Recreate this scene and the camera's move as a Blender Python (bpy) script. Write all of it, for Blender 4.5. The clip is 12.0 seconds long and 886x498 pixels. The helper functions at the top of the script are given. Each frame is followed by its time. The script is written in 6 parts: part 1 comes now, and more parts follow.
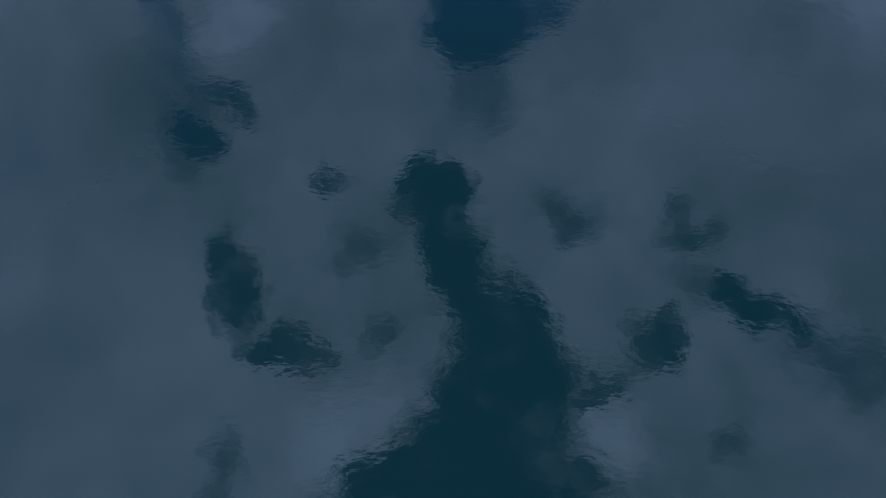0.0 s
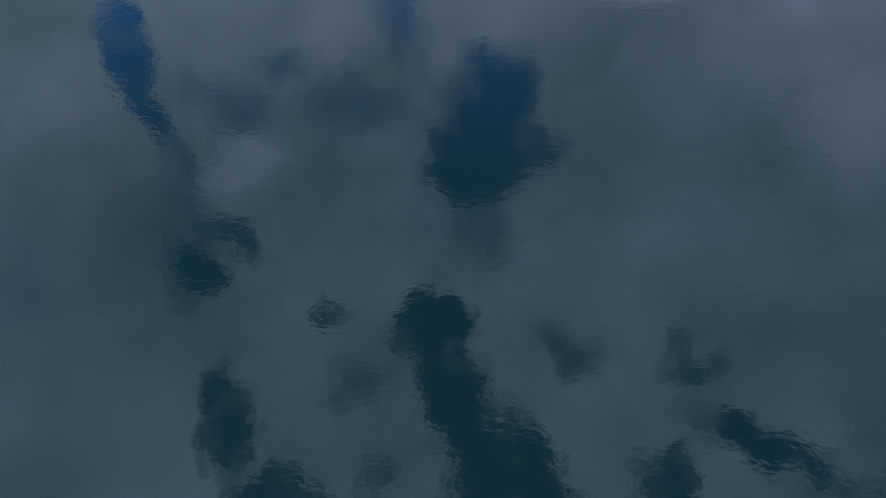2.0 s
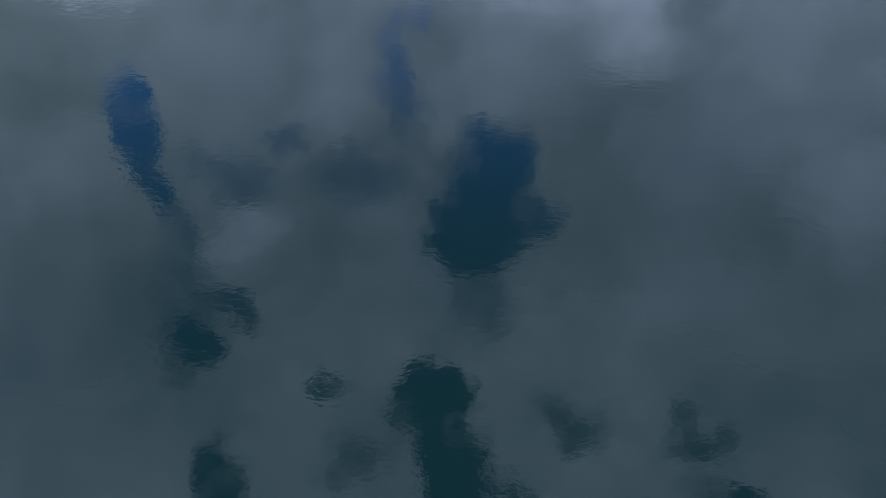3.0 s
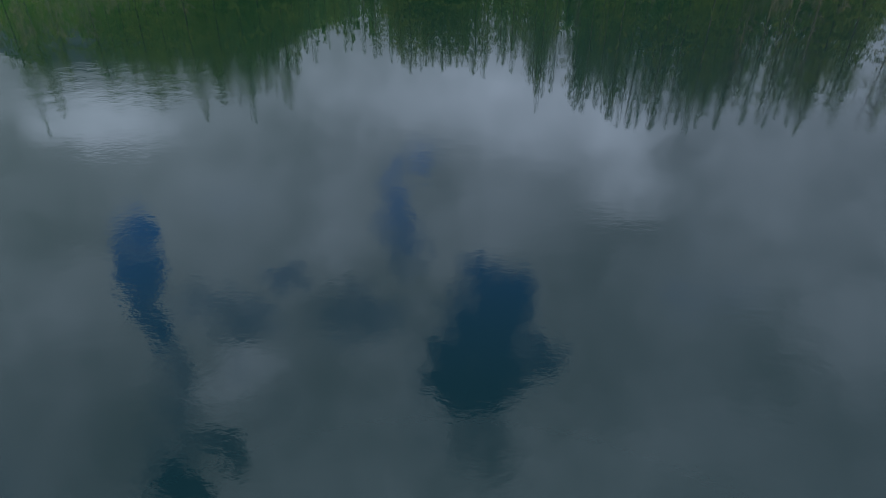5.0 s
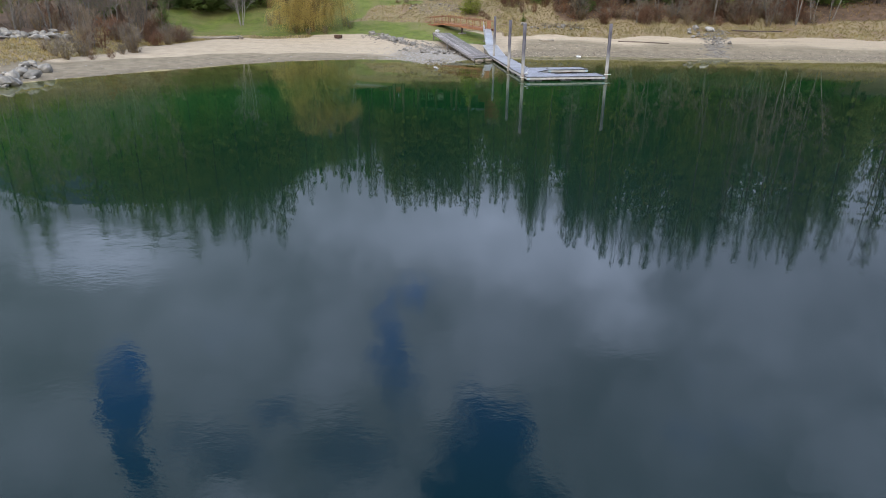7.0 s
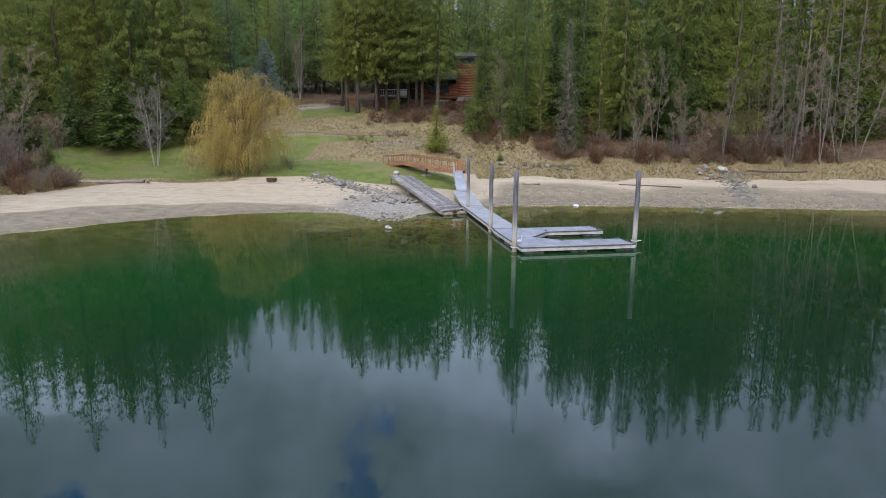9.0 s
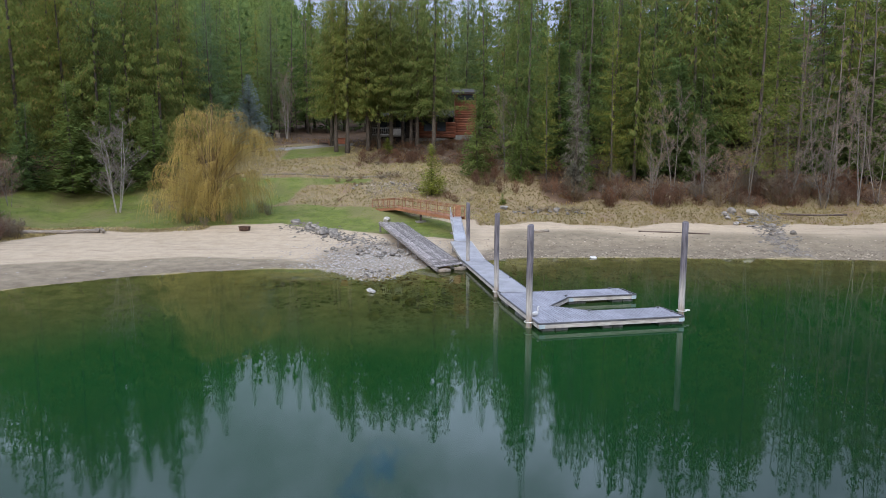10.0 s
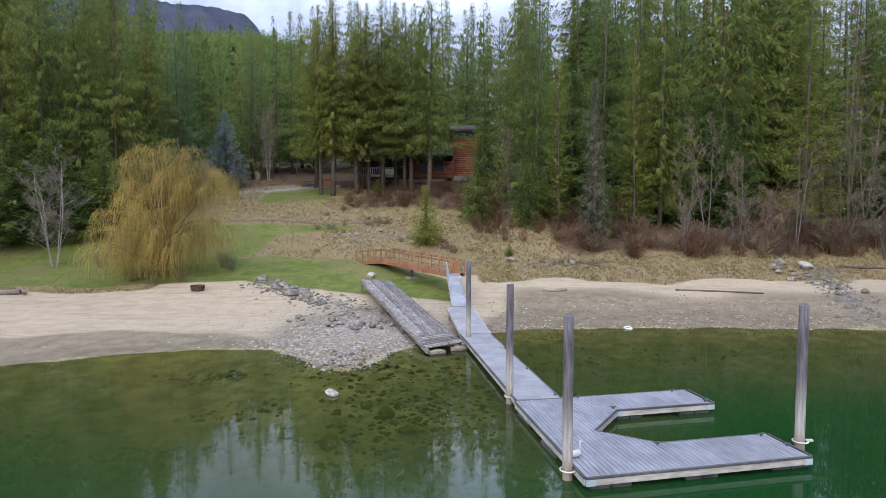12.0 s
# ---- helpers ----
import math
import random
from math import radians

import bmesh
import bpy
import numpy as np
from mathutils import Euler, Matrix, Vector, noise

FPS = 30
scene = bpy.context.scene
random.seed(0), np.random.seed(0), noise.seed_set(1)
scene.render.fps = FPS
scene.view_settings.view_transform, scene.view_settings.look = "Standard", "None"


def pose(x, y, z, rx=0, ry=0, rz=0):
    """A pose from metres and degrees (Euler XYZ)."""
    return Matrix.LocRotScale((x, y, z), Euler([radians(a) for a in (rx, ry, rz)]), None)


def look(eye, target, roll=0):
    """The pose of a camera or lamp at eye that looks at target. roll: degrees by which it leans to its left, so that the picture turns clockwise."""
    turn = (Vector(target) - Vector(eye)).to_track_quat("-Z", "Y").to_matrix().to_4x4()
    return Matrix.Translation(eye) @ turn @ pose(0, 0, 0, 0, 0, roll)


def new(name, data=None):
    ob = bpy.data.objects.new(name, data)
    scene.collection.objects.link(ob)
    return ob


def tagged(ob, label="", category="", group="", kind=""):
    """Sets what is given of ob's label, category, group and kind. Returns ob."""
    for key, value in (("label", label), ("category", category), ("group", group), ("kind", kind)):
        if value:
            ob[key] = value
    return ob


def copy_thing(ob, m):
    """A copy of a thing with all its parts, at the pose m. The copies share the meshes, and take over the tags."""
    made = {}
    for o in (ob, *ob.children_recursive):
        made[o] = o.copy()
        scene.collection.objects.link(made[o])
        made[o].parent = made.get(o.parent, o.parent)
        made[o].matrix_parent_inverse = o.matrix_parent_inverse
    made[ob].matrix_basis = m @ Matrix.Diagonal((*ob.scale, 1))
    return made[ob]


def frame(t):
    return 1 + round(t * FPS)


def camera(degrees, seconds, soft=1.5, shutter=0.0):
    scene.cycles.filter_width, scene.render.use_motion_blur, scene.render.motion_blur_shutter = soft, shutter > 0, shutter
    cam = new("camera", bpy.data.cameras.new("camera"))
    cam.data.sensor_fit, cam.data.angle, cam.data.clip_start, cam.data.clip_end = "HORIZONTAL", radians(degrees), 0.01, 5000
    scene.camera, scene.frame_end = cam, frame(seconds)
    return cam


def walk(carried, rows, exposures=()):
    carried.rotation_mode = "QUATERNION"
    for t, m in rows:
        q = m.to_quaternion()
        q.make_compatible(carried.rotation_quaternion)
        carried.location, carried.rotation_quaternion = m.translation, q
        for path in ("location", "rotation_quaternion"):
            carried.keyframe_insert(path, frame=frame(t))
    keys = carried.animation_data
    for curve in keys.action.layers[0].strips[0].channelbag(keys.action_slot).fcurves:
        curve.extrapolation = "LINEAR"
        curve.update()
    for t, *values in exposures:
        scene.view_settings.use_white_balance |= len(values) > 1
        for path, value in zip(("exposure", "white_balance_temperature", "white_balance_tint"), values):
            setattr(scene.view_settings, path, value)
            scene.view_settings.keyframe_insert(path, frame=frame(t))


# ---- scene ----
cam = camera(69.4, 12.0, soft=0.8)
# seconds, x, y, z, yaw, pitch, roll
PATH = [
    (0.0, -0.50, -41.0, 6.95, 3.2, -64.2, -0.3), (0.5, -0.50, -41.0, 6.95, 3.2, -61.2, -0.3),
    (1.0, -0.50, -41.0, 6.95, 3.2, -58.2, -0.3), (1.5, -0.50, -41.0, 6.95, 3.2, -55.3, -0.3),
    (2.0, -0.50, -41.0, 6.95, 3.2, -52.3, -0.3), (2.5, -0.50, -41.0, 6.95, 3.2, -49.2, -0.3),
    (3.0, -0.50, -41.0, 6.95, 3.2, -46.0, -0.3), (3.5, -0.50, -41.0, 6.95, 3.2, -42.9, -0.3),
    (4.0, -0.50, -41.0, 6.95, 3.2, -39.8, -0.3), (4.5, -0.50, -41.0, 6.95, 3.2, -36.8, -0.3),
    (5.0, -0.50, -41.0, 6.95, 3.2, -33.8, -0.3), (5.5, -0.50, -41.0, 6.95, 3.2, -31.0, -0.3),
    (6.0, -0.50, -40.98, 6.95, 3.2, -28.0, -0.3), (6.25, -0.50, -40.9, 6.95, 3.18, -26.5, -0.3),
    (6.5, -0.50, -40.55, 6.95, 3.1, -24.95, -0.3), (6.75, -0.55, -39.6, 6.92, 2.95, -23.4, -0.35),
    (7.0, -0.60, -38.25, 6.90, 2.7, -22.0, -0.4), (7.2, -0.66, -36.9, 6.87, 2.42, -20.8, -0.4),
    (7.6, -0.75, -33.6, 6.84, 1.75, -18.5, -0.42), (8.0, -0.82, -29.7, 6.82, 1.05, -16.2, -0.44),
    (8.4, -0.82, -25.4, 6.82, 0.42, -13.95, -0.45), (8.8, -0.76, -20.75, 6.83, 0.06, -11.85, -0.45),
    (9.0, -0.64, -18.35, 6.84, 0.02, -10.85, -0.43), (9.2, -0.56, -15.95, 6.85, 0.0, -9.82, -0.37),
    (9.4, -0.48, -13.6, 6.86, -0.01, -8.78, -0.28), (9.5, -0.45, -12.6, 6.87, -0.02, -8.33, -0.22),
    (9.6, -0.44, -12.05, 6.88, -0.03, -8.11, -0.19), (10.0, -0.41, -10.22, 6.90, -0.05, -7.36, -0.08),
    (10.5, -0.32, -7.74, 6.95, -0.02, -6.39, 0.01), (11.0, -0.23, -5.3, 7.03, -0.01, -5.56, 0.08),
    (11.5, -0.12, -2.66, 7.16, 0.0, -4.66, 0.12), (12.0, 0.0, 0.0, 7.30, 0.0, -3.76, 0.12),
]
EXPOSURES = [(0.0, 1.02, 5920, 10), (1.5, 1.03, 6420, 9), (3.0, 1.03, 6850, 7), (4.0, 1.02, 7100, 5), (5.5, 1.0, 7450, 3), (7.0, 0.95, 7150, 9), (9.0, 0.88, 6950, 11), (12.0, 0.86, 6900, 12)]


def eye_pose(x, y, z, yaw, pitch, roll):
    a, p = radians(yaw), radians(pitch)
    ahead = Vector((-math.sin(a) * math.cos(p), math.cos(a) * math.cos(p), math.sin(p)))
    return look((x, y, z), Vector((x, y, z)) + ahead, -roll)


walk(cam, [(r[0], eye_pose(*r[1:])) for r in PATH], EXPOSURES)


# ---- world and sun ----
def link(tree, a, b):
    tree.links.new(a, b)


def node(tree, kind, **props):
    n = tree.nodes.new(kind)
    for key, value in props.items():
        setattr(n, key, value)
    return n


def math_node(tree, op, a, b=None, c=None, clamp=False):
    n = node(tree, "ShaderNodeMath", operation=op, use_clamp=clamp)
    for i, v in enumerate((a, b, c)):
        if v is None:
            continue
        if isinstance(v, (int, float)):
            n.inputs[i].default_value = v
        else:
            link(tree, v, n.inputs[i])
    return n.outputs[0]


def mix_color(tree, fac, a, b, blend="MIX"):
    n = node(tree, "ShaderNodeMix", data_type="RGBA", blend_type=blend)
    for sock, v in ((n.inputs[0], fac), (n.inputs[6], a), (n.inputs[7], b)):
        if isinstance(v, (int, float)):
            sock.default_value = v
        elif isinstance(v, tuple):
            sock.default_value = (*v, 1) if len(v) == 3 else v
        else:
            link(tree, v, sock)
    return n.outputs[2]


def ramp(tree, fac, lo, hi, out_lo=0.0, out_hi=1.0):
    n = node(tree, "ShaderNodeMapRange", interpolation_type="SMOOTHSTEP")
    link(tree, fac, n.inputs[0])
    for i, v in enumerate((lo, hi, out_lo, out_hi)):
        n.inputs[i + 1].default_value = v
    return n.outputs[0]


def noise_tex(tree, vector, scale, detail=4.0, rough=0.55, distortion=0.0):
    n = node(tree, "ShaderNodeTexNoise")
    if vector is not None:
        link(tree, vector, n.inputs["Vector"])
    n.inputs["Scale"].default_value, n.inputs["Detail"].default_value = scale, detail
    n.inputs["Roughness"].default_value, n.inputs["Distortion"].default_value = rough, distortion
    return n.outputs["Fac"], n.outputs["Color"]


SUN_ELEVATION, SUN_AZIMUTH = 28.0, 200.0
world = bpy.data.worlds.new("sky")
scene.world = world
world.use_nodes = True
wt = world.node_tree
wt.nodes.clear()
sky = node(wt, "ShaderNodeTexSky", sky_type="NISHITA", sun_disc=False)
sky.sun_elevation, sky.sun_rotation = radians(SUN_ELEVATION), radians(SUN_AZIMUTH)
coords = node(wt, "ShaderNodeTexCoord").outputs["Generated"]
split = node(wt, "ShaderNodeSeparateXYZ")
link(wt, coords, split.inputs[0])
up = math_node(wt, "MAXIMUM", split.outputs[2], 0.0)
# the dome laid flat: direction over (1 + height)
den = math_node(wt, "ADD", up, 1.0)
flat = node(wt, "ShaderNodeCombineXYZ")
link(wt, math_node(wt, "DIVIDE", split.outputs[0], den), flat.inputs[0])
link(wt, math_node(wt, "DIVIDE", split.outputs[1], den), flat.inputs[1])
warp_f, warp_c = noise_tex(wt, flat.outputs[0], 15.0, 9.0, 0.74)
warp = node(wt, "ShaderNodeVectorMath", operation="MULTIPLY_ADD")
link(wt, warp_c, warp.inputs[0])
warp.inputs[1].default_value = (0.10, 0.10, 0.0)
shift = node(wt, "ShaderNodeVectorMath", operation="ADD")
link(wt, flat.outputs[0], shift.inputs[0])
shift.inputs[1].default_value = (-0.05, -0.05, 0.0)
link(wt, shift.outputs[0], warp.inputs[2])
warped = warp.outputs[0]


def cloud_patch(cx, cy, sx, sy, turn, hard=0.34):
    """1 inside a soft oval on the flat dome, 0 outside."""
    m = node(wt, "ShaderNodeMapping", vector_type="TEXTURE")
    link(wt, warped, m.inputs[0])
    m.inputs[1].default_value, m.inputs[2].default_value, m.inputs[3].default_value = (cx, cy, 0), (0, 0, radians(turn)), (sx, sy, 1)
    ln = node(wt, "ShaderNodeVectorMath", operation="LENGTH")
    link(wt, m.outputs[0], ln.inputs[0])
    return ramp(wt, ln.outputs["Value"], 1.0 + hard, 1.0 - hard)


# breaks in the cloud and bright billows on the flat dome: x, y, half length, half width, turn, weight
LOW_GAPS = [
    (-0.314, 0.476, 0.035, 0.019, -53, 1.00),
    (-0.281, 0.430, 0.042, 0.015, -59, 0.95),
    (-0.260, 0.390, 0.027, 0.011, -53, 0.50),
    (-0.175, 0.484, 0.015, 0.013, 57, 0.50),
    (-0.217, 0.440, 0.039, 0.020, -3, 0.50),
    (-0.101, 0.459, 0.042, 0.021, 2, 0.45),
    (-0.075, 0.553, 0.040, 0.015, -72, 0.62),
    (-0.055, 0.621, 0.018, 0.015, 5, 0.45),
    (-0.091, 0.602, 0.023, 0.011, 66, 0.35),
    (0.019, 0.473, 0.039, 0.052, 2, 0.90),
    (0.011, 0.417, 0.050, 0.044, 2, 0.95),
    (0.051, 0.432, 0.025, 0.025, 0, 0.80),
    (0.008, 0.368, 0.039, 0.034, -88, 0.60),
    (-0.203, 0.326, 0.029, 0.011, 5, 0.80),
    (-0.222, 0.298, 0.020, 0.018, 10, 0.95),
    (-0.240, 0.352, 0.032, 0.015, -50, 0.50),
]
HIGH_GAPS = [
    (-0.024, 0.273, 0.036, 0.027, -36, 0.98),
    (-0.005, 0.223, 0.042, 0.027, -67, 0.98),
    (0.034, 0.179, 0.054, 0.032, -22, 1.00),
    (0.038, 0.120, 0.051, 0.049, -88, 1.00),
    (0.004, 0.056, 0.084, 0.026, 15, 1.00),
    (0.057, 0.160, 0.027, 0.032, 2, 0.90),
    (-0.176, 0.188, 0.040, 0.020, -68, 0.85),
    (-0.126, 0.141, 0.039, 0.016, -7, 0.85),
    (-0.110, 0.282, 0.014, 0.007, -14, 0.75),
    (-0.079, 0.226, 0.021, 0.014, 45, 0.50),
    (-0.054, 0.160, 0.016, 0.009, 75, 0.55),
    (0.091, 0.262, 0.029, 0.018, -20, 0.68),
    (0.177, 0.249, 0.028, 0.012, 7, 0.68),
    (0.168, 0.267, 0.013, 0.006, -81, 0.55),
    (0.225, 0.186, 0.045, 0.016, -43, 0.90),
    (0.156, 0.160, 0.023, 0.023, -62, 0.85),
]
TOP_GAPS = [
    (0.046, 0.142, 0.054, 0.048, -58, 1.00),
    (0.029, 0.082, 0.061, 0.039, 3, 1.00),
    (0.192, 0.206, 0.029, 0.016, -23, 0.60),
    (0.250, 0.162, 0.040, 0.018, -41, 0.60),
    (0.109, 0.123, 0.031, 0.008, 31, 0.75),
    (0.274, 0.149, 0.046, 0.018, -22, 0.65),
    (-0.163, 0.047, 0.024, 0.012, -70, 0.60),
    (-0.015, 0.394, 0.032, 0.067, 3, 0.35),
    (0.202, 0.085, 0.015, 0.013, 2, 0.50),
    (-0.235, 0.296, 0.032, 0.016, -64, 0.60),
    (0.087, 0.057, 0.029, 0.014, 3, 0.80),
    (0.034, 0.035, 0.078, 0.027, 3, 1.00),
]
BRIGHT = [
    (0.154, 0.626, 0.045, 0.035, -66, 0.80),
    (-0.386, 0.585, 0.060, 0.021, 17, 0.95),
    (0.003, 0.683, 0.163, 0.047, -4, 0.85),
    (-0.128, 0.532, 0.037, 0.040, 8, 0.42),
    (0.013, 0.567, 0.064, 0.041, 1, 0.30),
    (-0.200, 0.396, 0.037, 0.017, 32, 0.34),
    (0.149, 0.584, 0.042, 0.021, -6, 0.35),
    (0.316, 0.421, 0.036, 0.042, -11, 0.30),
    (-0.066, 0.090, 0.054, 0.025, 34, 0.50),
    (0.122, 0.092, 0.032, 0.023, -18, 0.50),
    (-0.089, 0.336, 0.071, 0.042, 6, 0.20),
    (0.175, 0.329, 0.096, 0.050, -3, 0.25),
    (-0.195, 0.377, 0.038, 0.022, 39, 0.30),
    (-0.348, 0.419, 0.046, 0.029, 18, 0.25),
    (0.200, 0.379, 0.054, 0.029, -5, 0.15),
]
gaps = None
for g in LOW_GAPS + HIGH_GAPS + TOP_GAPS:
    s = math_node(wt, "MULTIPLY", cloud_patch(*g[:5], 0.36 if g[5] > 0.7 else 0.8), g[5])
    gaps = s if gaps is None else math_node(wt, "MAXIMUM", gaps, s)
glow = None
for g in BRIGHT:
    s = math_node(wt, "MULTIPLY", cloud_patch(*g[:5], 0.8), g[5])
    glow = s if glow is None else math_node(wt, "ADD", glow, s)
broad, _ = noise_tex(wt, flat.outputs[0], 4.5, 6.0, 0.55)
small, _ = noise_tex(wt, warped, 13.0, 8.0, 0.62)
shade = math_node(wt, "ADD", ramp(wt, broad, 0.3, 0.72, 0.55, 1.08), math_node(wt, "ADD", glow, ramp(wt, small, 0.3, 0.7, -0.09, 0.16)))
# a cloudy dome is brighter overhead than at its rim
dome = math_node(wt, "MULTIPLY_ADD", up, 2.05, 0.2)
shade = math_node(wt, "MULTIPLY", shade, dome)
grey = node(wt, "ShaderNodeVectorMath", operation="SCALE")
# thicker, bluer light overhead
link(wt, mix_color(wt, ramp(wt, up, 0.62, 0.95), (5.5, 6.8, 10.1), (5.4, 6.9, 9.75)), grey.inputs[0])
link(wt, shade, grey.inputs["Scale"])
blue = node(wt, "ShaderNodeVectorMath", operation="SCALE")
tint = node(wt, "ShaderNodeVectorMath", operation="MULTIPLY")
link(wt, sky.outputs[0], tint.inputs[0])
tint.inputs[1].default_value = (0.52, 1.18, 2.95)
link(wt, tint.outputs[0], blue.inputs[0])
link(wt, ramp(wt, up, 0.45, 0.85, 1.12, 0.40), blue.inputs["Scale"])
torn, _ = noise_tex(wt, flat.outputs[0], 17.0, 7.0, 0.62)
gaps = math_node(wt, "MULTIPLY", gaps, ramp(wt, torn, 0.28, 0.56, 0.72, 1.15), clamp=True)
veil, _ = noise_tex(wt, warped, 6.5, 9.0, 0.6)
thin = math_node(wt, "MULTIPLY", ramp(wt, veil, 0.56, 0.74, 0.0, 0.4), ramp(wt, up, 0.4, 0.65))
gaps = math_node(wt, "MAXIMUM", gaps, thin)
final_sky = mix_color(wt, gaps, grey.outputs[0], blue.outputs[0])
bg = node(wt, "ShaderNodeBackground")
bg.inputs[1].default_value = 0.1
link(wt, final_sky, bg.inputs[0])
link(wt, bg.outputs[0], node(wt, "ShaderNodeOutputWorld").inputs[0])

sun = new("sun", bpy.data.lights.new("sun", "SUN"))
sun.data.energy, sun.data.angle, sun.data.color = 3.1, radians(95), (1.0, 0.95, 0.87)
el, az = radians(SUN_ELEVATION), radians(SUN_AZIMUTH)
sun.matrix_world = look((0, 0, 0), (-math.sin(az) * math.cos(el), -math.cos(az) * math.cos(el), -math.sin(el)))


# ---- materials ----
def material(name, build):
    m = bpy.data.materials.new(name)
    m.use_nodes = True
    t = m.node_tree
    t.nodes.clear()
    out = node(t, "ShaderNodeOutputMaterial")
    link(t, build(t), out.inputs[0])
    return m


def bsdf(t, color, rough=0.8, metal=0.0, bump=None, bump_m=0.01, spec=0.4, rough_socket=None):
    p = node(t, "ShaderNodeBsdfPrincipled")
    if isinstance(color, tuple):
        p.inputs["Base Color"].default_value = (*color, 1)
    else:
        link(t, color, p.inputs["Base Color"])
    p.inputs["Roughness"].default_value, p.inputs["Metallic"].default_value = rough, metal
    p.inputs["Specular IOR Level"].default_value = spec
    if rough_socket is not None:
        link(t, rough_socket, p.inputs["Roughness"])
    if bump is not None:
        b = node(t, "ShaderNodeBump")
        b.inputs["Distance"].default_value = bump_m
        link(t, bump, b.inputs["Height"])
        link(t, b.outputs[0], p.inputs["Normal"])
    return p.outputs[0]


def obj_coords(t):
    return node(t, "ShaderNodeTexCoord").outputs["Object"]


def place_coords(t):
    return node(t, "ShaderNodeNewGeometry").outputs["Position"]


def stretched(t, vector, sx, sy, sz):
    m = node(t, "ShaderNodeVectorMath", operation="MULTIPLY")
    link(t, vector, m.inputs[0])
    m.inputs[1].default_value = (sx, sy, sz)
    return m.outputs[0]


def foliage(name, dark, light, dry=None):
    """Needles: each spray takes its own shade, each tree its own tone."""
    def build(t):
        island = node(t, "ShaderNodeNewGeometry").outputs["Random Per Island"]
        tree_random = node(t, "ShaderNodeObjectInfo").outputs["Random"]
        c = mix_color(t, math_node(t, "MULTIPLY_ADD", island, 0.68, 0.24), dark, light)
        if dry:
            c = mix_color(t, ramp(t, island, 0.8, 0.98), c, dry)
        f, _ = noise_tex(t, place_coords(t), 0.35, 3.0)
        c = mix_color(t, 1.0, c, mix_color(t, ramp(t, f, 0.3, 0.7), (0.72, 0.74, 0.70), (1.2, 1.2, 1.1)), "MULTIPLY")
        c = mix_color(t, 1.0, c, mix_color(t, tree_random, (0.86, 0.94, 1.0), (1.14, 1.06, 0.94)), "MULTIPLY")
        d = node(t, "ShaderNodeBsdfDiffuse")
        link(t, c, d.inputs[0])
        tr = node(t, "ShaderNodeBsdfTranslucent")
        link(t, c, tr.inputs[0])
        mx = node(t, "ShaderNodeMixShader")
        mx.inputs[0].default_value = 0.56
        link(t, d.outputs[0], mx.inputs[1])
        link(t, tr.outputs[0], mx.inputs[2])
        return mx.outputs[0]
    return material(name, build)


def streaky(name, a, b, scale=(1, 1, 1), grain=6.0, rough=0.8, bump_m=0.01, metal=0.0, object_space=True, spread=0.25, turn=0.0):
    """Two tones in streaks, with each object a little apart."""
    def build(t):
        v = obj_coords(t) if object_space else place_coords(t)
        if turn:
            spin = node(t, "ShaderNodeMapping")
            link(t, v, spin.inputs[0])
            spin.inputs[2].default_value = (0, 0, radians(turn))
            v = spin.outputs[0]
        f, _ = noise_tex(t, stretched(t, v, *scale), grain, 6.0, 0.65)
        g, _ = noise_tex(t, v, 0.9, 3.0)
        c = mix_color(t, ramp(t, f, 0.32, 0.68), a, b)
        c = mix_color(t, 1.0, c, mix_color(t, ramp(t, g, 0.3, 0.7), (0.8, 0.8, 0.8), (1.12, 1.12, 1.12)), "MULTIPLY")
        r = node(t, "ShaderNodeObjectInfo").outputs["Random"]
        lo, hi = 1 - spread, 1 + spread
        c = mix_color(t, 1.0, c, mix_color(t, r, (lo, lo, lo), (hi, hi, hi)), "MULTIPLY")
        return bsdf(t, c, rough, metal, f, bump_m)
    return material(name, build)


M_CEDAR = foliage("cedar_needles", (0.097, 0.130, 0.040), (0.189, 0.226, 0.073), (0.237, 0.176, 0.079))
M_FIR = foliage("fir_needles", (0.070, 0.117, 0.044), (0.152, 0.207, 0.077))
M_SPRUCE = foliage("spruce_needles", (0.086, 0.129, 0.066), (0.180, 0.232, 0.113))
M_BLUE = foliage("blue_spruce_needles", (0.075, 0.115, 0.145), (0.26, 0.33, 0.385))
M_PINE = foliage("pine_needles", (0.113, 0.149, 0.039), (0.221, 0.254, 0.076), (0.259, 0.194, 0.086))
M_YOUNG = foliage("young_pine_needles", (0.095, 0.132, 0.03), (0.26, 0.295, 0.08))
M_WILLOW = foliage("willow_strands", (0.20, 0.155, 0.064), (0.50, 0.395, 0.16))
M_GREY_TWIG = foliage("lichen_twigs", (0.084, 0.079, 0.071), (0.201, 0.193, 0.167))
M_BROWN_TWIG = foliage("bare_twigs", (0.13, 0.10, 0.085), (0.29, 0.24, 0.21))
M_RED_TWIG = foliage("red_brush_twigs", (0.102, 0.055, 0.043), (0.230, 0.140, 0.106))
M_TAN_TWIG = foliage("tan_twigs", (0.150, 0.103, 0.058), (0.321, 0.241, 0.138))
M_DRY_GRASS = foliage("dry_grass_blades", (0.243, 0.199, 0.099), (0.442, 0.370, 0.211))
M_BANK_GRASS = foliage("olive_bank_grass", (0.20, 0.165, 0.085), (0.30, 0.25, 0.14))
M_GREEN_GRASS = foliage("green_grass_blades", (0.086, 0.132, 0.028), (0.173, 0.219, 0.058))
M_BARK = streaky("conifer_bark", (0.042, 0.034, 0.028), (0.105, 0.088, 0.072), (4, 4, 0.6), 3.0, 0.95, 0.03)
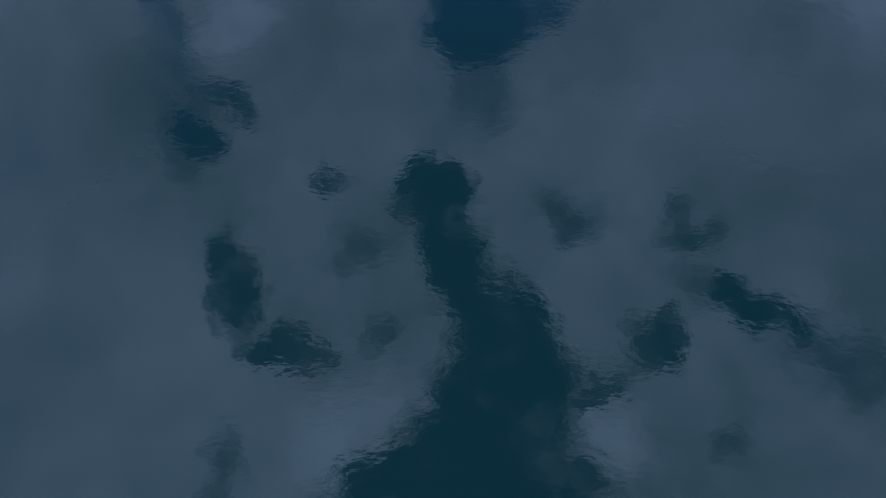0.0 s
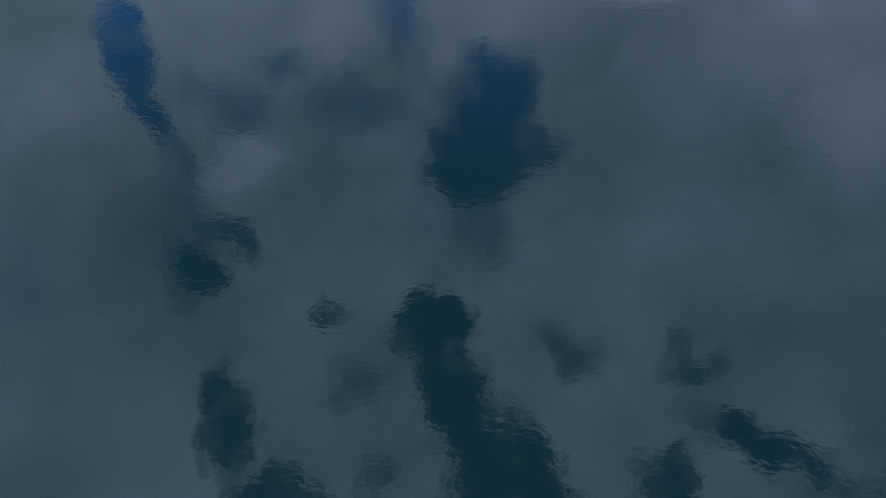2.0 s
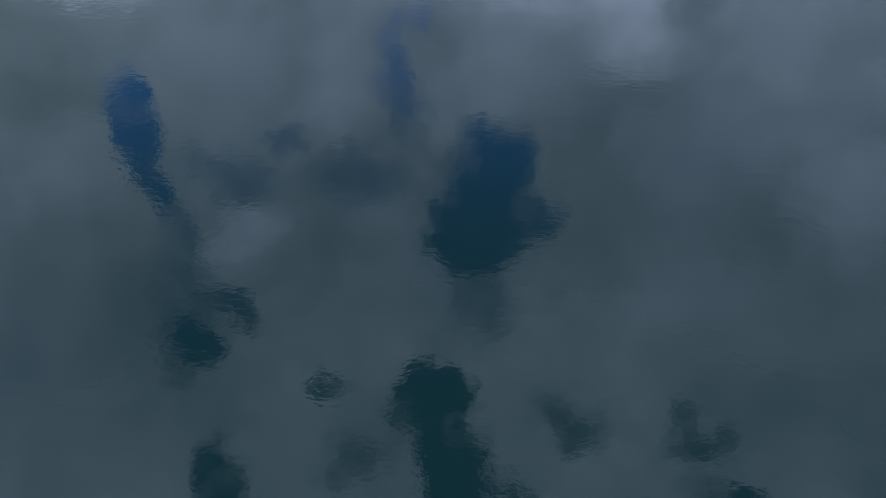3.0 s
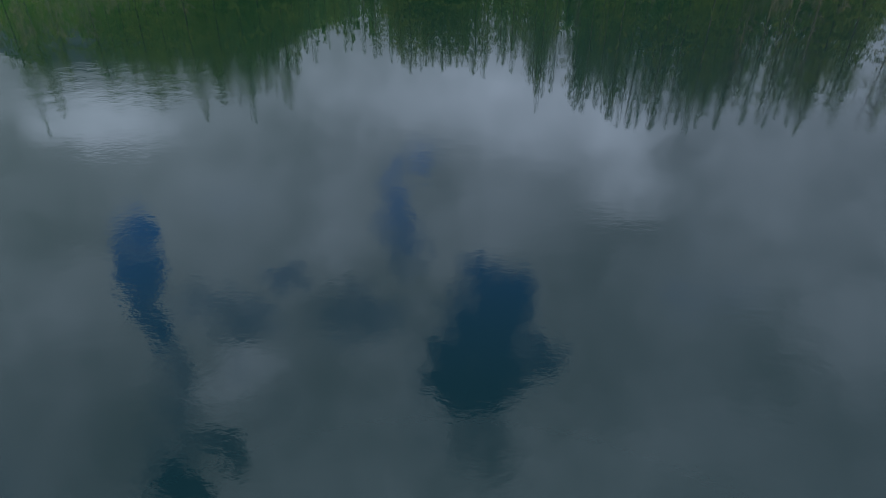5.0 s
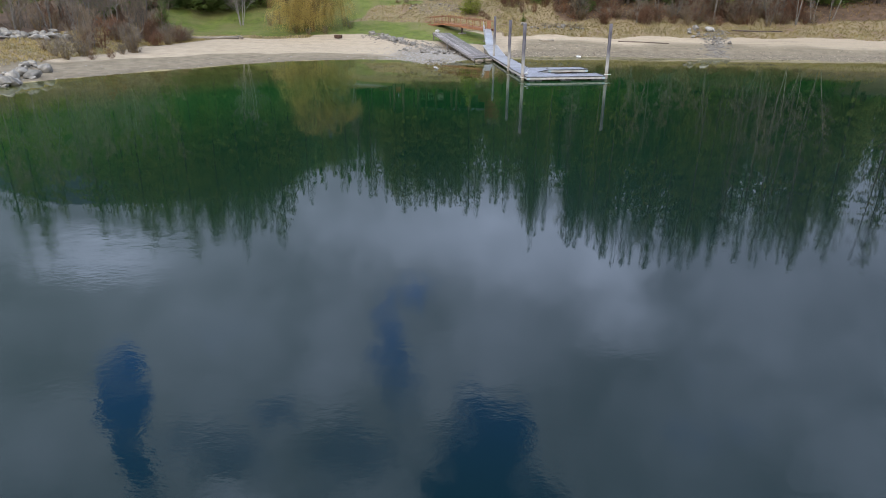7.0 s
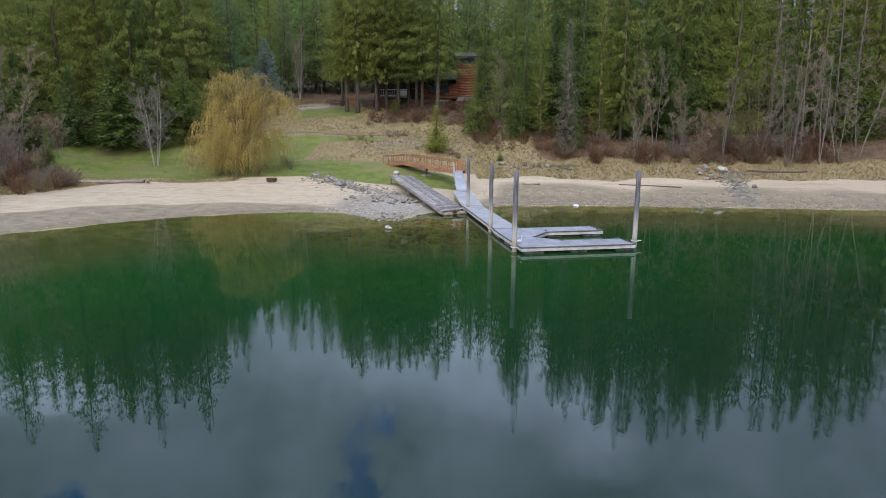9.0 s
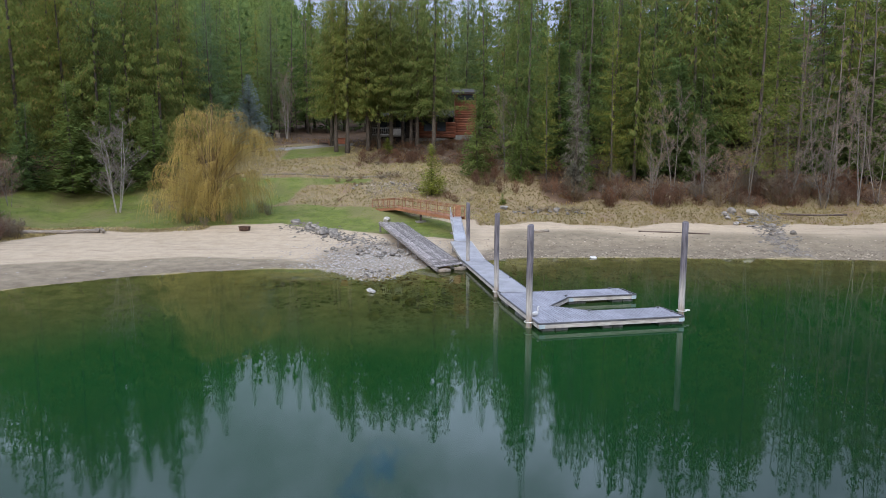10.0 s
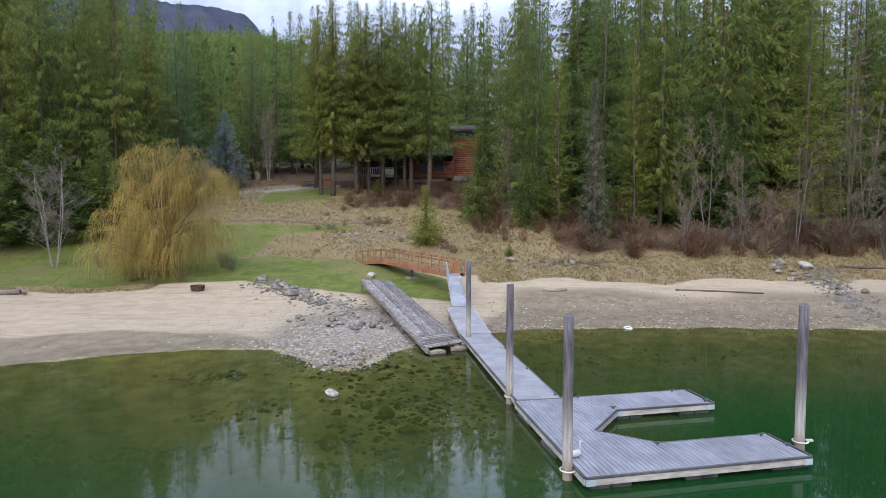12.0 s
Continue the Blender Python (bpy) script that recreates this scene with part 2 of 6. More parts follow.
M_ALDER_BARK = streaky("alder_bark", (0.062, 0.056, 0.05), (0.145, 0.134, 0.12), (2, 2, 1.5), 2.0, 0.9, 0.01)
M_PALE_BARK = streaky("pale_bark", (0.088, 0.080, 0.069), (0.213, 0.200, 0.177), (2, 2, 3.0), 2.0, 0.9, 0.01)
M_BIRCH_BARK = streaky("birch_bark", (0.16, 0.15, 0.135), (0.33, 0.315, 0.29), (2, 2, 3.0), 2.0, 0.9, 0.01)
M_WILLOW_BARK = streaky("willow_bark", (0.12, 0.085, 0.04), (0.25, 0.18, 0.08), (4, 4, 0.6), 3.0, 0.95, 0.03)
M_ROCK = streaky("grey_rock", (0.078, 0.074, 0.068), (0.203, 0.188, 0.170), (1, 1, 1), 2.6, 0.9, 0.04, spread=0.3)
M_PALE_ROCK = streaky("pale_rock", (0.189, 0.184, 0.174), (0.311, 0.307, 0.298), (1, 1, 1), 3.0, 0.9, 0.03)
M_BOULDER = streaky("tan_grey_boulder", (0.12, 0.112, 0.098), (0.235, 0.22, 0.195), (1, 1, 1), 2.4, 0.9, 0.04, spread=0.25)
M_BED_ROCK = streaky("drowned_rock", (0.052, 0.042, 0.02), (0.105, 0.082, 0.04), (1, 1, 1), 3.0, 0.9, 0.03)
M_ALGAE_ROCK = streaky("algae_rock", (0.085, 0.060, 0.014), (0.16, 0.11, 0.026), (1, 1, 1), 3.0, 0.9, 0.03, spread=0.1)
M_BOARD = streaky("grey_deck_board", (0.142, 0.150, 0.178), (0.205, 0.213, 0.248), (6, 0.6, 6), 3.0, 0.7, 0.004, spread=0.08)
M_WALK = streaky("pale_walkway_board", (0.174, 0.181, 0.203), (0.227, 0.233, 0.252), (0.6, 6, 6), 3.0, 0.65, 0.003, spread=0.05)
M_TRIM = streaky("black_rub_strip", (0.035, 0.037, 0.045), (0.07, 0.072, 0.08), (1, 1, 1), 4.0, 0.6, 0.003, spread=0.05)
M_BEAM = streaky("weathered_white_beam", (0.223, 0.212, 0.196), (0.362, 0.356, 0.340), (0.5, 3, 3), 3.0, 0.75, 0.004, spread=0.05)
M_CAP = streaky("pale_blue_corner_plate", (0.225, 0.295, 0.330), (0.284, 0.354, 0.389), (1, 1, 1), 4.0, 0.5, 0.002, spread=0.05)
M_FLOAT = streaky("black_float_plastic", (0.025, 0.026, 0.03), (0.07, 0.07, 0.075), (1, 1, 1), 3.0, 0.5, 0.004)
M_ALU = streaky("dull_aluminium", (0.295, 0.307, 0.330), (0.366, 0.378, 0.402), (1, 6, 1), 4.0, 0.42, 0.002, 0.6, spread=0.05)
M_HOOP = streaky("white_hoop", (0.354, 0.354, 0.343), (0.461, 0.461, 0.449), (1, 1, 1), 4.0, 0.5, 0.002, spread=0.05)
M_CEDAR_WOOD = streaky("red_cedar_lumber", (0.13, 0.057, 0.029), (0.25, 0.115, 0.058), (1, 8, 8), 2.0, 0.7, 0.004, spread=0.15)
M_OLD_WOOD = streaky("grey_weathered_planks", (0.05, 0.046, 0.048), (0.25, 0.232, 0.228), (9, 0.45, 9), 2.0, 0.95, 0.015, spread=0.35, turn=-18.0)
M_DRIFT = streaky("driftwood", (0.118, 0.098, 0.077), (0.248, 0.218, 0.183), (1, 6, 6), 2.5, 0.95, 0.02)
M_DARK_DRIFT = streaky("dark_driftwood", (0.041, 0.030, 0.026), (0.094, 0.071, 0.059), (1, 6, 6), 2.5, 0.95, 0.02)
M_RUST = streaky("rusty_steel", (0.035, 0.021, 0.015), (0.094, 0.050, 0.033), (1, 1, 1), 5.0, 0.85, 0.01)
M_LOG = streaky("red_log_siding", (0.14, 0.044, 0.026), (0.25, 0.088, 0.046), (0.5, 0.5, 5), 2.0, 0.7, 0.01)
M_ROOF = streaky("dark_roof_shingle", (0.02, 0.02, 0.024), (0.045, 0.044, 0.05), (2, 2, 6), 3.0, 0.9, 0.01)
M_DARK_WALL = streaky("dark_stained_wall", (0.021, 0.016, 0.015), (0.044, 0.035, 0.030), (1, 1, 5), 2.0, 0.8, 0.01)
M_CONCRETE = streaky("concrete", (0.153, 0.148, 0.139), (0.248, 0.242, 0.230), (1, 1, 1), 2.0, 0.9, 0.008)
M_WHITE = streaky("white_paint", (0.366, 0.372, 0.378), (0.461, 0.467, 0.472), (1, 1, 1), 3.0, 0.5, 0.003, spread=0.05)
M_GREEN_HILL = foliage("far_needles", (0.10, 0.14, 0.045), (0.20, 0.25, 0.085))


def pile_material(t):
    v = obj_coords(t)
    s = node(t, "ShaderNodeSeparateXYZ")
    link(t, v, s.inputs[0])
    f, _ = noise_tex(t, stretched(t, v, 9, 9, 0.7), 2.0, 6.0, 0.65)
    top = mix_color(t, ramp(t, f, 0.3, 0.7), (0.042, 0.039, 0.048), (0.11, 0.104, 0.122))
    low = mix_color(t, ramp(t, f, 0.3, 0.7), (0.15, 0.147, 0.142), (0.32, 0.312, 0.30))
    h = math_node(t, "MULTIPLY_ADD", f, 0.9, s.outputs[2])
    c = mix_color(t, ramp(t, h, 3.0, 1.5), top, low)
    rust = math_node(t, "MULTIPLY", ramp(t, h, 1.25, 0.8), ramp(t, f, 0.4, 0.65))
    c = mix_color(t, rust, c, (0.17, 0.10, 0.055))
    return bsdf(t, c, 0.8, 0, f, 0.012)


M_PILE = material("weathered_pile", pile_material)


def window_material(t):
    return bsdf(t, (0.02, 0.025, 0.03), 0.06, 0, spec=0.6)


M_WINDOW = material("dark_window_glass", window_material)


def ground_material(t):
    v = place_coords(t)
    zone = node(t, "ShaderNodeAttribute", attribute_name="zone")
    z = node(t, "ShaderNodeSeparateColor")
    link(t, zone.outputs["Color"], z.inputs[0])
    zone2 = node(t, "ShaderNodeAttribute", attribute_name="shore")
    w = node(t, "ShaderNodeSeparateColor")
    link(t, zone2.outputs["Color"], w.inputs[0])
    fine, fine_c = noise_tex(t, v, 9.0, 5.0, 0.7)
    mid, _ = noise_tex(t, v, 1.1, 5.0, 0.6)
    big, _ = noise_tex(t, v, 0.18, 4.0, 0.55)
    drift, _ = noise_tex(t, stretched(t, v, 0.12, 1.3, 1.0), 1.0, 4.0, 0.6)
    cell = node(t, "ShaderNodeTexVoronoi")
    link(t, v, cell.inputs["Vector"])
    cell.inputs["Scale"].default_value = 5.5
    cell2 = node(t, "ShaderNodeTexVoronoi")
    link(t, v, cell2.inputs["Vector"])
    cell2.inputs["Scale"].default_value = 11.0
    # sand, with tide lines along the shore
    sand = mix_color(t, ramp(t, mid, 0.3, 0.7), (0.262, 0.212, 0.152), (0.322, 0.266, 0.196))
    sand = mix_color(t, ramp(t, drift, 0.5, 0.66, 0.0, 0.14), sand, (0.150, 0.120, 0.085))
    sand = mix_color(t, ramp(t, fine, 0.52, 0.72, 0.0, 0.6), sand, (0.130, 0.115, 0.095))
    # pebbles: each cell its own grey
    s1 = node(t, "ShaderNodeSeparateColor")
    link(t, cell.outputs["Color"], s1.inputs[0])
    s2 = node(t, "ShaderNodeSeparateColor")
    link(t, cell2.outputs["Color"], s2.inputs[0])
    peb = mix_color(t, s1.outputs[0], (0.080, 0.061, 0.042), (0.225, 0.182, 0.136))
    peb2 = mix_color(t, s2.outputs[1], (0.072, 0.058, 0.043), (0.194, 0.159, 0.122))
    peb = mix_color(t, 0.5, peb, peb2)
    beach = mix_color(t, ramp(t, math_node(t, "MULTIPLY_ADD", mid, 0.5, w.outputs[0]), 0.55, 0.95), sand, peb)
    # lawn, meadow, forest floor
    lawn = mix_color(t, ramp(t, mid, 0.3, 0.7), (0.057, 0.079, 0.014), (0.104, 0.126, 0.026))
    lawn = mix_color(t, ramp(t, big, 0.46, 0.66), lawn, (0.101, 0.101, 0.036))
    lawn = mix_color(t, ramp(t, fine, 0.5, 0.75, 0.0, 0.5), lawn, (0.036, 0.054, 0.012))
    dry = mix_color(t, ramp(t, fine, 0.3, 0.7), (0.115, 0.085, 0.048), (0.215, 0.168, 0.100))
    dry = mix_color(t, ramp(t, mid, 0.45, 0.7, 0.0, 0.7), dry, (0.101, 0.084, 0.036))
    patch, _ = noise_tex(t, v, 0.33, 5.0, 0.6)
    dry = mix_color(t, ramp(t, patch, 0.5, 0.68, 0.0, 0.75), dry, (0.133, 0.087, 0.062))
    dry = mix_color(t, ramp(t, patch, 0.46, 0.32, 0.0, 0.45), dry, (0.100, 0.100, 0.036))
    lawn = mix_color(t, ramp(t, patch, 0.5, 0.64, 0.0, 0.5), lawn, (0.140, 0.128, 0.050))
    floor = mix_color(t, ramp(t, mid, 0.3, 0.7), (0.045, 0.027, 0.017), (0.101, 0.063, 0.042))
    floor = mix_color(t, ramp(t, fine, 0.5, 0.7, 0.0, 0.6), floor, (0.060, 0.051, 0.021))
    lines, _ = noise_tex(t, stretched(t, v, 0.06, 0.8, 1.0), 2.2, 6.0, 0.7)
    beach = mix_color(t, ramp(t, lines, 0.54, 0.62, 0.0, 0.32), beach, (0.115, 0.090, 0.063))
    wob = math_node(t, "ADD", math_node(t, "MULTIPLY_ADD", mid, 0.6, -0.3), math_node(t, "MULTIPLY_ADD", fine, 0.5, -0.25))
    c = beach
    for sock, colour in ((z.outputs[1], dry), (z.outputs[0], lawn), (z.outputs[2], floor)):
        c = mix_color(t, ramp(t, math_node(t, "ADD", sock, wob), 0.38, 0.62), c, colour)
    damp = ramp(t, math_node(t, "ADD", w.outputs[2], wob), 0.3, 0.8, 0.0, 0.85)
    c = mix_color(t, damp, c, mix_color(t, ramp(t, mid, 0.3, 0.7), (0.095, 0.077, 0.052), (0.155, 0.129, 0.092)))
    # wet edge and lake bed
    bed = mix_color(t, ramp(t, mid, 0.32, 0.68), (0.121, 0.101, 0.049), (0.290, 0.234, 0.128))
    bed = mix_color(t, ramp(t, big, 0.4, 0.65, 0.0, 0.7), bed, (0.114, 0.108, 0.051))
    c = mix_color(t, ramp(t, math_node(t, "ADD", w.outputs[1], wob), 0.35, 0.75), c, bed)
    hgt = math_node(t, "MULTIPLY_ADD", cell.outputs["Distance"], -0.6, fine)
    return bsdf(t, c, 0.92, 0, hgt, 0.028, 0.25)


M_GROUND = material("shore_ground", ground_material)


def water_material(t):
    v = place_coords(t)
    depth = node(t, "ShaderNodeAttribute", attribute_name="depth").outputs["Fac"]
    r1, _ = noise_tex(t, stretched(t, v, 1.0, 1.2, 1.0), 1.5, 2.0, 0.45)
    r2, _ = noise_tex(t, v, 0.12, 2.0, 0.5)
    r3, _ = noise_tex(t, stretched(t, v, 1.0, 1.5, 1.0), 5.5, 2.0, 0.5)
    r4, _ = noise_tex(t, stretched(t, v, 1.0, 1.6, 1.0), 13.0, 2.0, 0.5)
    gust, _ = noise_tex(t, v, 0.45, 2.0, 0.5)
    fine = math_node(t, "MULTIPLY", math_node(t, "MULTIPLY_ADD", r4, 0.08, math_node(t, "MULTIPLY", r3, 0.24)), ramp(t, gust, 0.35, 0.65, 0.45, 1.25))
    r1 = math_node(t, "MULTIPLY_ADD", r1, 0.42, fine)
    calm = ramp(t, r2, 0.42, 0.66, 0.4, 1.3)
    # livelier on the open lake, with one cat's-paw of wind off the shore
    where = node(t, "ShaderNodeSeparateXYZ")
    link(t, v, where.inputs[0])
    calm = math_node(t, "MULTIPLY", calm, ramp(t, where.outputs[1], -30.0, -16.0, 1.15, 0.36))
    paw = node(t, "ShaderNodeVectorMath", operation="DISTANCE")
    link(t, stretched(t, v, 1.0, 1.8, 1.0), paw.inputs[0])
    paw.inputs[1].default_value = (-11.5, -39.6, 0.0)
    calm = math_node(t, "ADD", calm, ramp(t, paw.outputs["Value"], 7.0, 1.5, 0.0, 1.5))
    bump = node(t, "ShaderNodeBump")
    bump.inputs["Distance"].default_value = 0.0052
    link(t, math_node(t, "MULTIPLY", r1, calm), bump.inputs["Height"])
    fres = node(t, "ShaderNodeFresnel")
    fres.inputs[0].default_value = 1.333
    link(t, bump.outputs[0], fres.inputs["Normal"])
    gloss = node(t, "ShaderNodeBsdfGlossy")
    gloss.inputs["Roughness"].default_value = 0.003
    link(t, bump.outputs[0], gloss.inputs["Normal"])
    # silt and algae scatter green; clear enough to see the bed where it is shallow
    n, _ = noise_tex(t, v, 0.05, 3.0)
    body = node(t, "ShaderNodeBsdfDiffuse")
    link(t, mix_color(t, ramp(t, depth, 0.8, 3.4), (0.030, 0.046, 0.015), mix_color(t, ramp(t, depth, 2.6, 8.5), mix_color(t, ramp(t, n, 0.3, 0.7), (0.0035, 0.029, 0.007), (0.004, 0.034, 0.009)), mix_color(t, ramp(t, depth, 8.0, 14.0), (0.002, 0.0125, 0.0065), (0.002, 0.0092, 0.0095)))), body.inputs[0])
    clear = node(t, "ShaderNodeBsdfTransparent")
    clear.inputs[0].default_value = (0.78, 0.85, 0.61, 1)
    murk = math_node(t, "SUBTRACT", 1.0, math_node(t, "POWER", 2.718, math_node(t, "MULTIPLY", depth, -0.92)), clamp=True)
    under = node(t, "ShaderNodeMixShader")
    link(t, murk, under.inputs[0])
    link(t, clear.outputs[0], under.inputs[1])
    link(t, body.outputs[0], under.inputs[2])
    top = node(t, "ShaderNodeMixShader")
    link(t, fres.outputs[0], top.inputs[0])
    link(t, under.outputs[0], top.inputs[1])
    link(t, gloss.outputs[0], top.inputs[2])
    return top.outputs[0]


M_WATER = material("lake_water", water_material)


# far forest; the blue of distance haze is put into its base colour
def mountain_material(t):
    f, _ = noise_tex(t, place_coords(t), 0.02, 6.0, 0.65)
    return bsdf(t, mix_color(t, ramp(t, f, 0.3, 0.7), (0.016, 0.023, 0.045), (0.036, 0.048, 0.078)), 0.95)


M_MOUNTAIN = material("hazed_mountain_forest", mountain_material)


# ---- builders ----
def part(name, bm, mat, parent=None, label=""):
    """Links a bmesh as one mesh object, under a thing or a part."""
    me = bpy.data.meshes.new(name)
    bm.to_mesh(me)
    bm.free()
    me.materials.append(mat)
    ob = new(name, me)
    if parent is not None:
        ob.parent = parent
    if label:
        tagged(ob, label)
    return ob


def mesh_part(name, verts, faces, mat, parent=None, label="", smooth=False):
    me = bpy.data.meshes.new(name)
    me.from_pydata([tuple(v) for v in verts], [], [tuple(f) for f in faces])
    if smooth:
        me.polygons.foreach_set("use_smooth", [True] * len(me.polygons))
    me.materials.append(mat)
    ob = new(name, me)
    if parent is not None:
        ob.parent = parent
    if label:
        tagged(ob, label)
    return ob


def thing(name, m, label, category, group="", kind=""):
    ob = new(name)
    ob.empty_display_size = 0.2
    ob.matrix_basis = m
    return tagged(ob, label, category, group, kind)


def add_box(bm, size, m=None, bevel=0.0):
    made = bmesh.ops.create_cube(bm, size=1.0)["verts"]
    m = m if m is not None else Matrix.Identity(4)
    bmesh.ops.transform(bm, matrix=m @ Matrix.Diagonal((*size, 1)), verts=made)
    if bevel:
        edges = {e for v in made for e in v.link_edges}
        bmesh.ops.bevel(bm, geom=list(edges), offset=bevel, segments=1, affect="EDGES")
    return bm


def box(size, m=None, bevel=0.0):
    return add_box(bmesh.new(), size, m, bevel)


def beam(a, b, w, h, bevel=0.0):
    """A bar from a to b, w across and h high."""
    a, b = Vector(a), Vector(b)
    d = b - a
    side = d.cross(Vector((0, 0, 1)))
    side = side.normalized() if side.length > 1e-4 else Vector((1, 0, 0))
    x = d.normalized()
    zz = side.cross(x)
    r = Matrix((x, -side, zz)).transposed().to_4x4()
    return box((d.length, w, h), Matrix.Translation((a + b) / 2) @ r, bevel)


def tube(points, radii, sides=8, caps=True):
    """A round bar through points, as a bmesh."""
    bm = bmesh.new()
    rings = []
    for i, (p, r) in enumerate(zip(points, radii)):
        p = Vector(p)
        d = (Vector(points[min(i + 1, len(points) - 1)]) - Vector(points[max(i - 1, 0)])).normalized()
        s = d.cross(Vector((0, 1, 0.01))).normalized()
        u = s.cross(d)
        rings.append([bm.verts.new(p + (s * math.cos(k * math.tau / sides) + u * math.sin(k * math.tau / sides)) * r) for k in range(sides)])
    for a, b in zip(rings, rings[1:]):
        for k in range(sides):
            f = bm.faces.new((a[k], a[(k + 1) % sides], b[(k + 1) % sides], b[k]))
            f.smooth = sides > 4
    if caps:
        bm.faces.new(rings[0][::-1])
        bm.faces.new(rings[-1])
    bmesh.ops.recalc_face_normals(bm, faces=bm.faces)
    return bm


def ring(radius, thick, sides=24, tube_sides=8):
    bm = bmesh.new()
    rows = []
    for i in range(sides):
        a = i * math.tau / sides
        rows.append([bm.verts.new(((radius + thick * math.cos(b * math.tau / tube_sides)) * math.cos(a), (radius + thick * math.cos(b * math.tau / tube_sides)) * math.sin(a), thick * math.sin(b * math.tau / tube_sides))) for b in range(tube_sides)])
    for i in range(sides):
        for b in range(tube_sides):
            f = bm.faces.new((rows[i][b], rows[(i + 1) % sides][b], rows[(i + 1) % sides][(b + 1) % tube_sides], rows[i][(b + 1) % tube_sides]))
            f.smooth = True
    return bm


# ---- ground, lake bed and water ----
SHORE = [(-140, -150), (-75, -45), (-48, -8), (-38, 8), (-33.5, 14.8), (-28, 21.2), (-21.5, 28.4), (-16.5, 31.2), (-11.3, 32.6), (-8.6, 32.4), (-6.6, 29.8), (-5.6, 28.7), (-4.5, 28.2), (-3.5, 29.0),
         (-2.6, 31.3), (-1.0, 34.6), (3.2, 36.7), (5.7, 37.9), (11, 38.1), (16, 38.1), (26, 37.4), (42, 36.0), (60, 33.0), (110, 18), (300, -60)]
HILL = [(0, 0), (36, 0), (40, 0.3), (44, 0.7), (48, 1.15), (52, 1.8), (56, 2.5), (59, 3.5), (62, 4.8), (70, 6.7), (80, 8.7), (86, 10.3), (92, 11.0), (110, 14.0), (160, 20), (300, 36), (600, 60), (3000, 120)]
HILL_LEFT = [(0, 0), (100, 0), (140, 3), (250, 22), (420, 56), (640, 104), (720, 104), (3000, 120)]


def shore_distance(x, y):
    """Signed metres from the waterline, on land above 0."""
    p = np.stack([np.asarray(x, float), np.asarray(y, float)], -1)
    best = np.full(p.shape[:-1], 1e9)
    s = np.array(SHORE, float)
    for a, b in zip(s, s[1:]):
        d = b - a
        k = np.clip(((p - a) @ d) / (d @ d), 0, 1)
        best = np.minimum(best, np.hypot(*np.moveaxis(p - a - k[..., None] * d, -1, 0)))
    return np.where(p[..., 1] > np.interp(p[..., 0], s[:, 0], s[:, 1]), best, -best)


def smooth01(v):
    v = np.clip(v, 0, 1)
    return v * v * (3 - 2 * v)


def bumps(x, y, scale, seed=0.0):
    """A cheap rolling field in -1..1."""
    x, y = x / scale, y / scale
    return (np.sin(1.7 * x + 0.9 * y + seed) + np.sin(-1.1 * x + 1.9 * y + 2.1 * seed + 1) + np.sin(2.9 * x - 0.7 * y + 0.7 * seed + 2) * 0.6 + np.sin(3.7 * y + 1.3 * x + seed) * 0.5) / 3.1


def height(x, y):
    x, y = np.asarray(x, float), np.asarray(y, float)
    d = shore_distance(x, y) + 0.35 * bumps(x, y, 1.6, 3) + 0.2 * bumps(x, y, 0.7, 1)
    hill = np.interp(y, *zip(*HILL)) * smooth01(d / 7)
    hill = hill + np.interp(y, *zip(*HILL_LEFT)) * smooth01((-x - 0.05 * y - 5) / 130)
    beach = 1.15 * (1 - np.exp(-0.075 * np.maximum(d, 0) / 1.15))
    land = np.maximum(hill, beach) + 0.06 * bumps(x, y, 1.3, 5) * smooth01(d / 5) + 0.35 * bumps(x, y, 7, 2) * smooth01((y - 52) / 12)
    land = land + 1.6 * smooth01((-x - 37) / 8) * smooth01(d / 4)
    bed = np.where(d > -9, 0.105 * d, -0.945 + 0.30 * (d + 9))
    bed = np.maximum(bed, -22) + 0.08 * bumps(x, y, 0.9, 4) * smooth01(-d / 3)
    bed = bed + 0.42 * np.exp(-((x + 0.3) / 5.0) ** 2 - ((y - 19.5) / 4.0) ** 2)
    hillside = smooth01((-y - 250) / 500) * 60
    return np.where(d > 0, land, bed) + hillside * (d > 0)


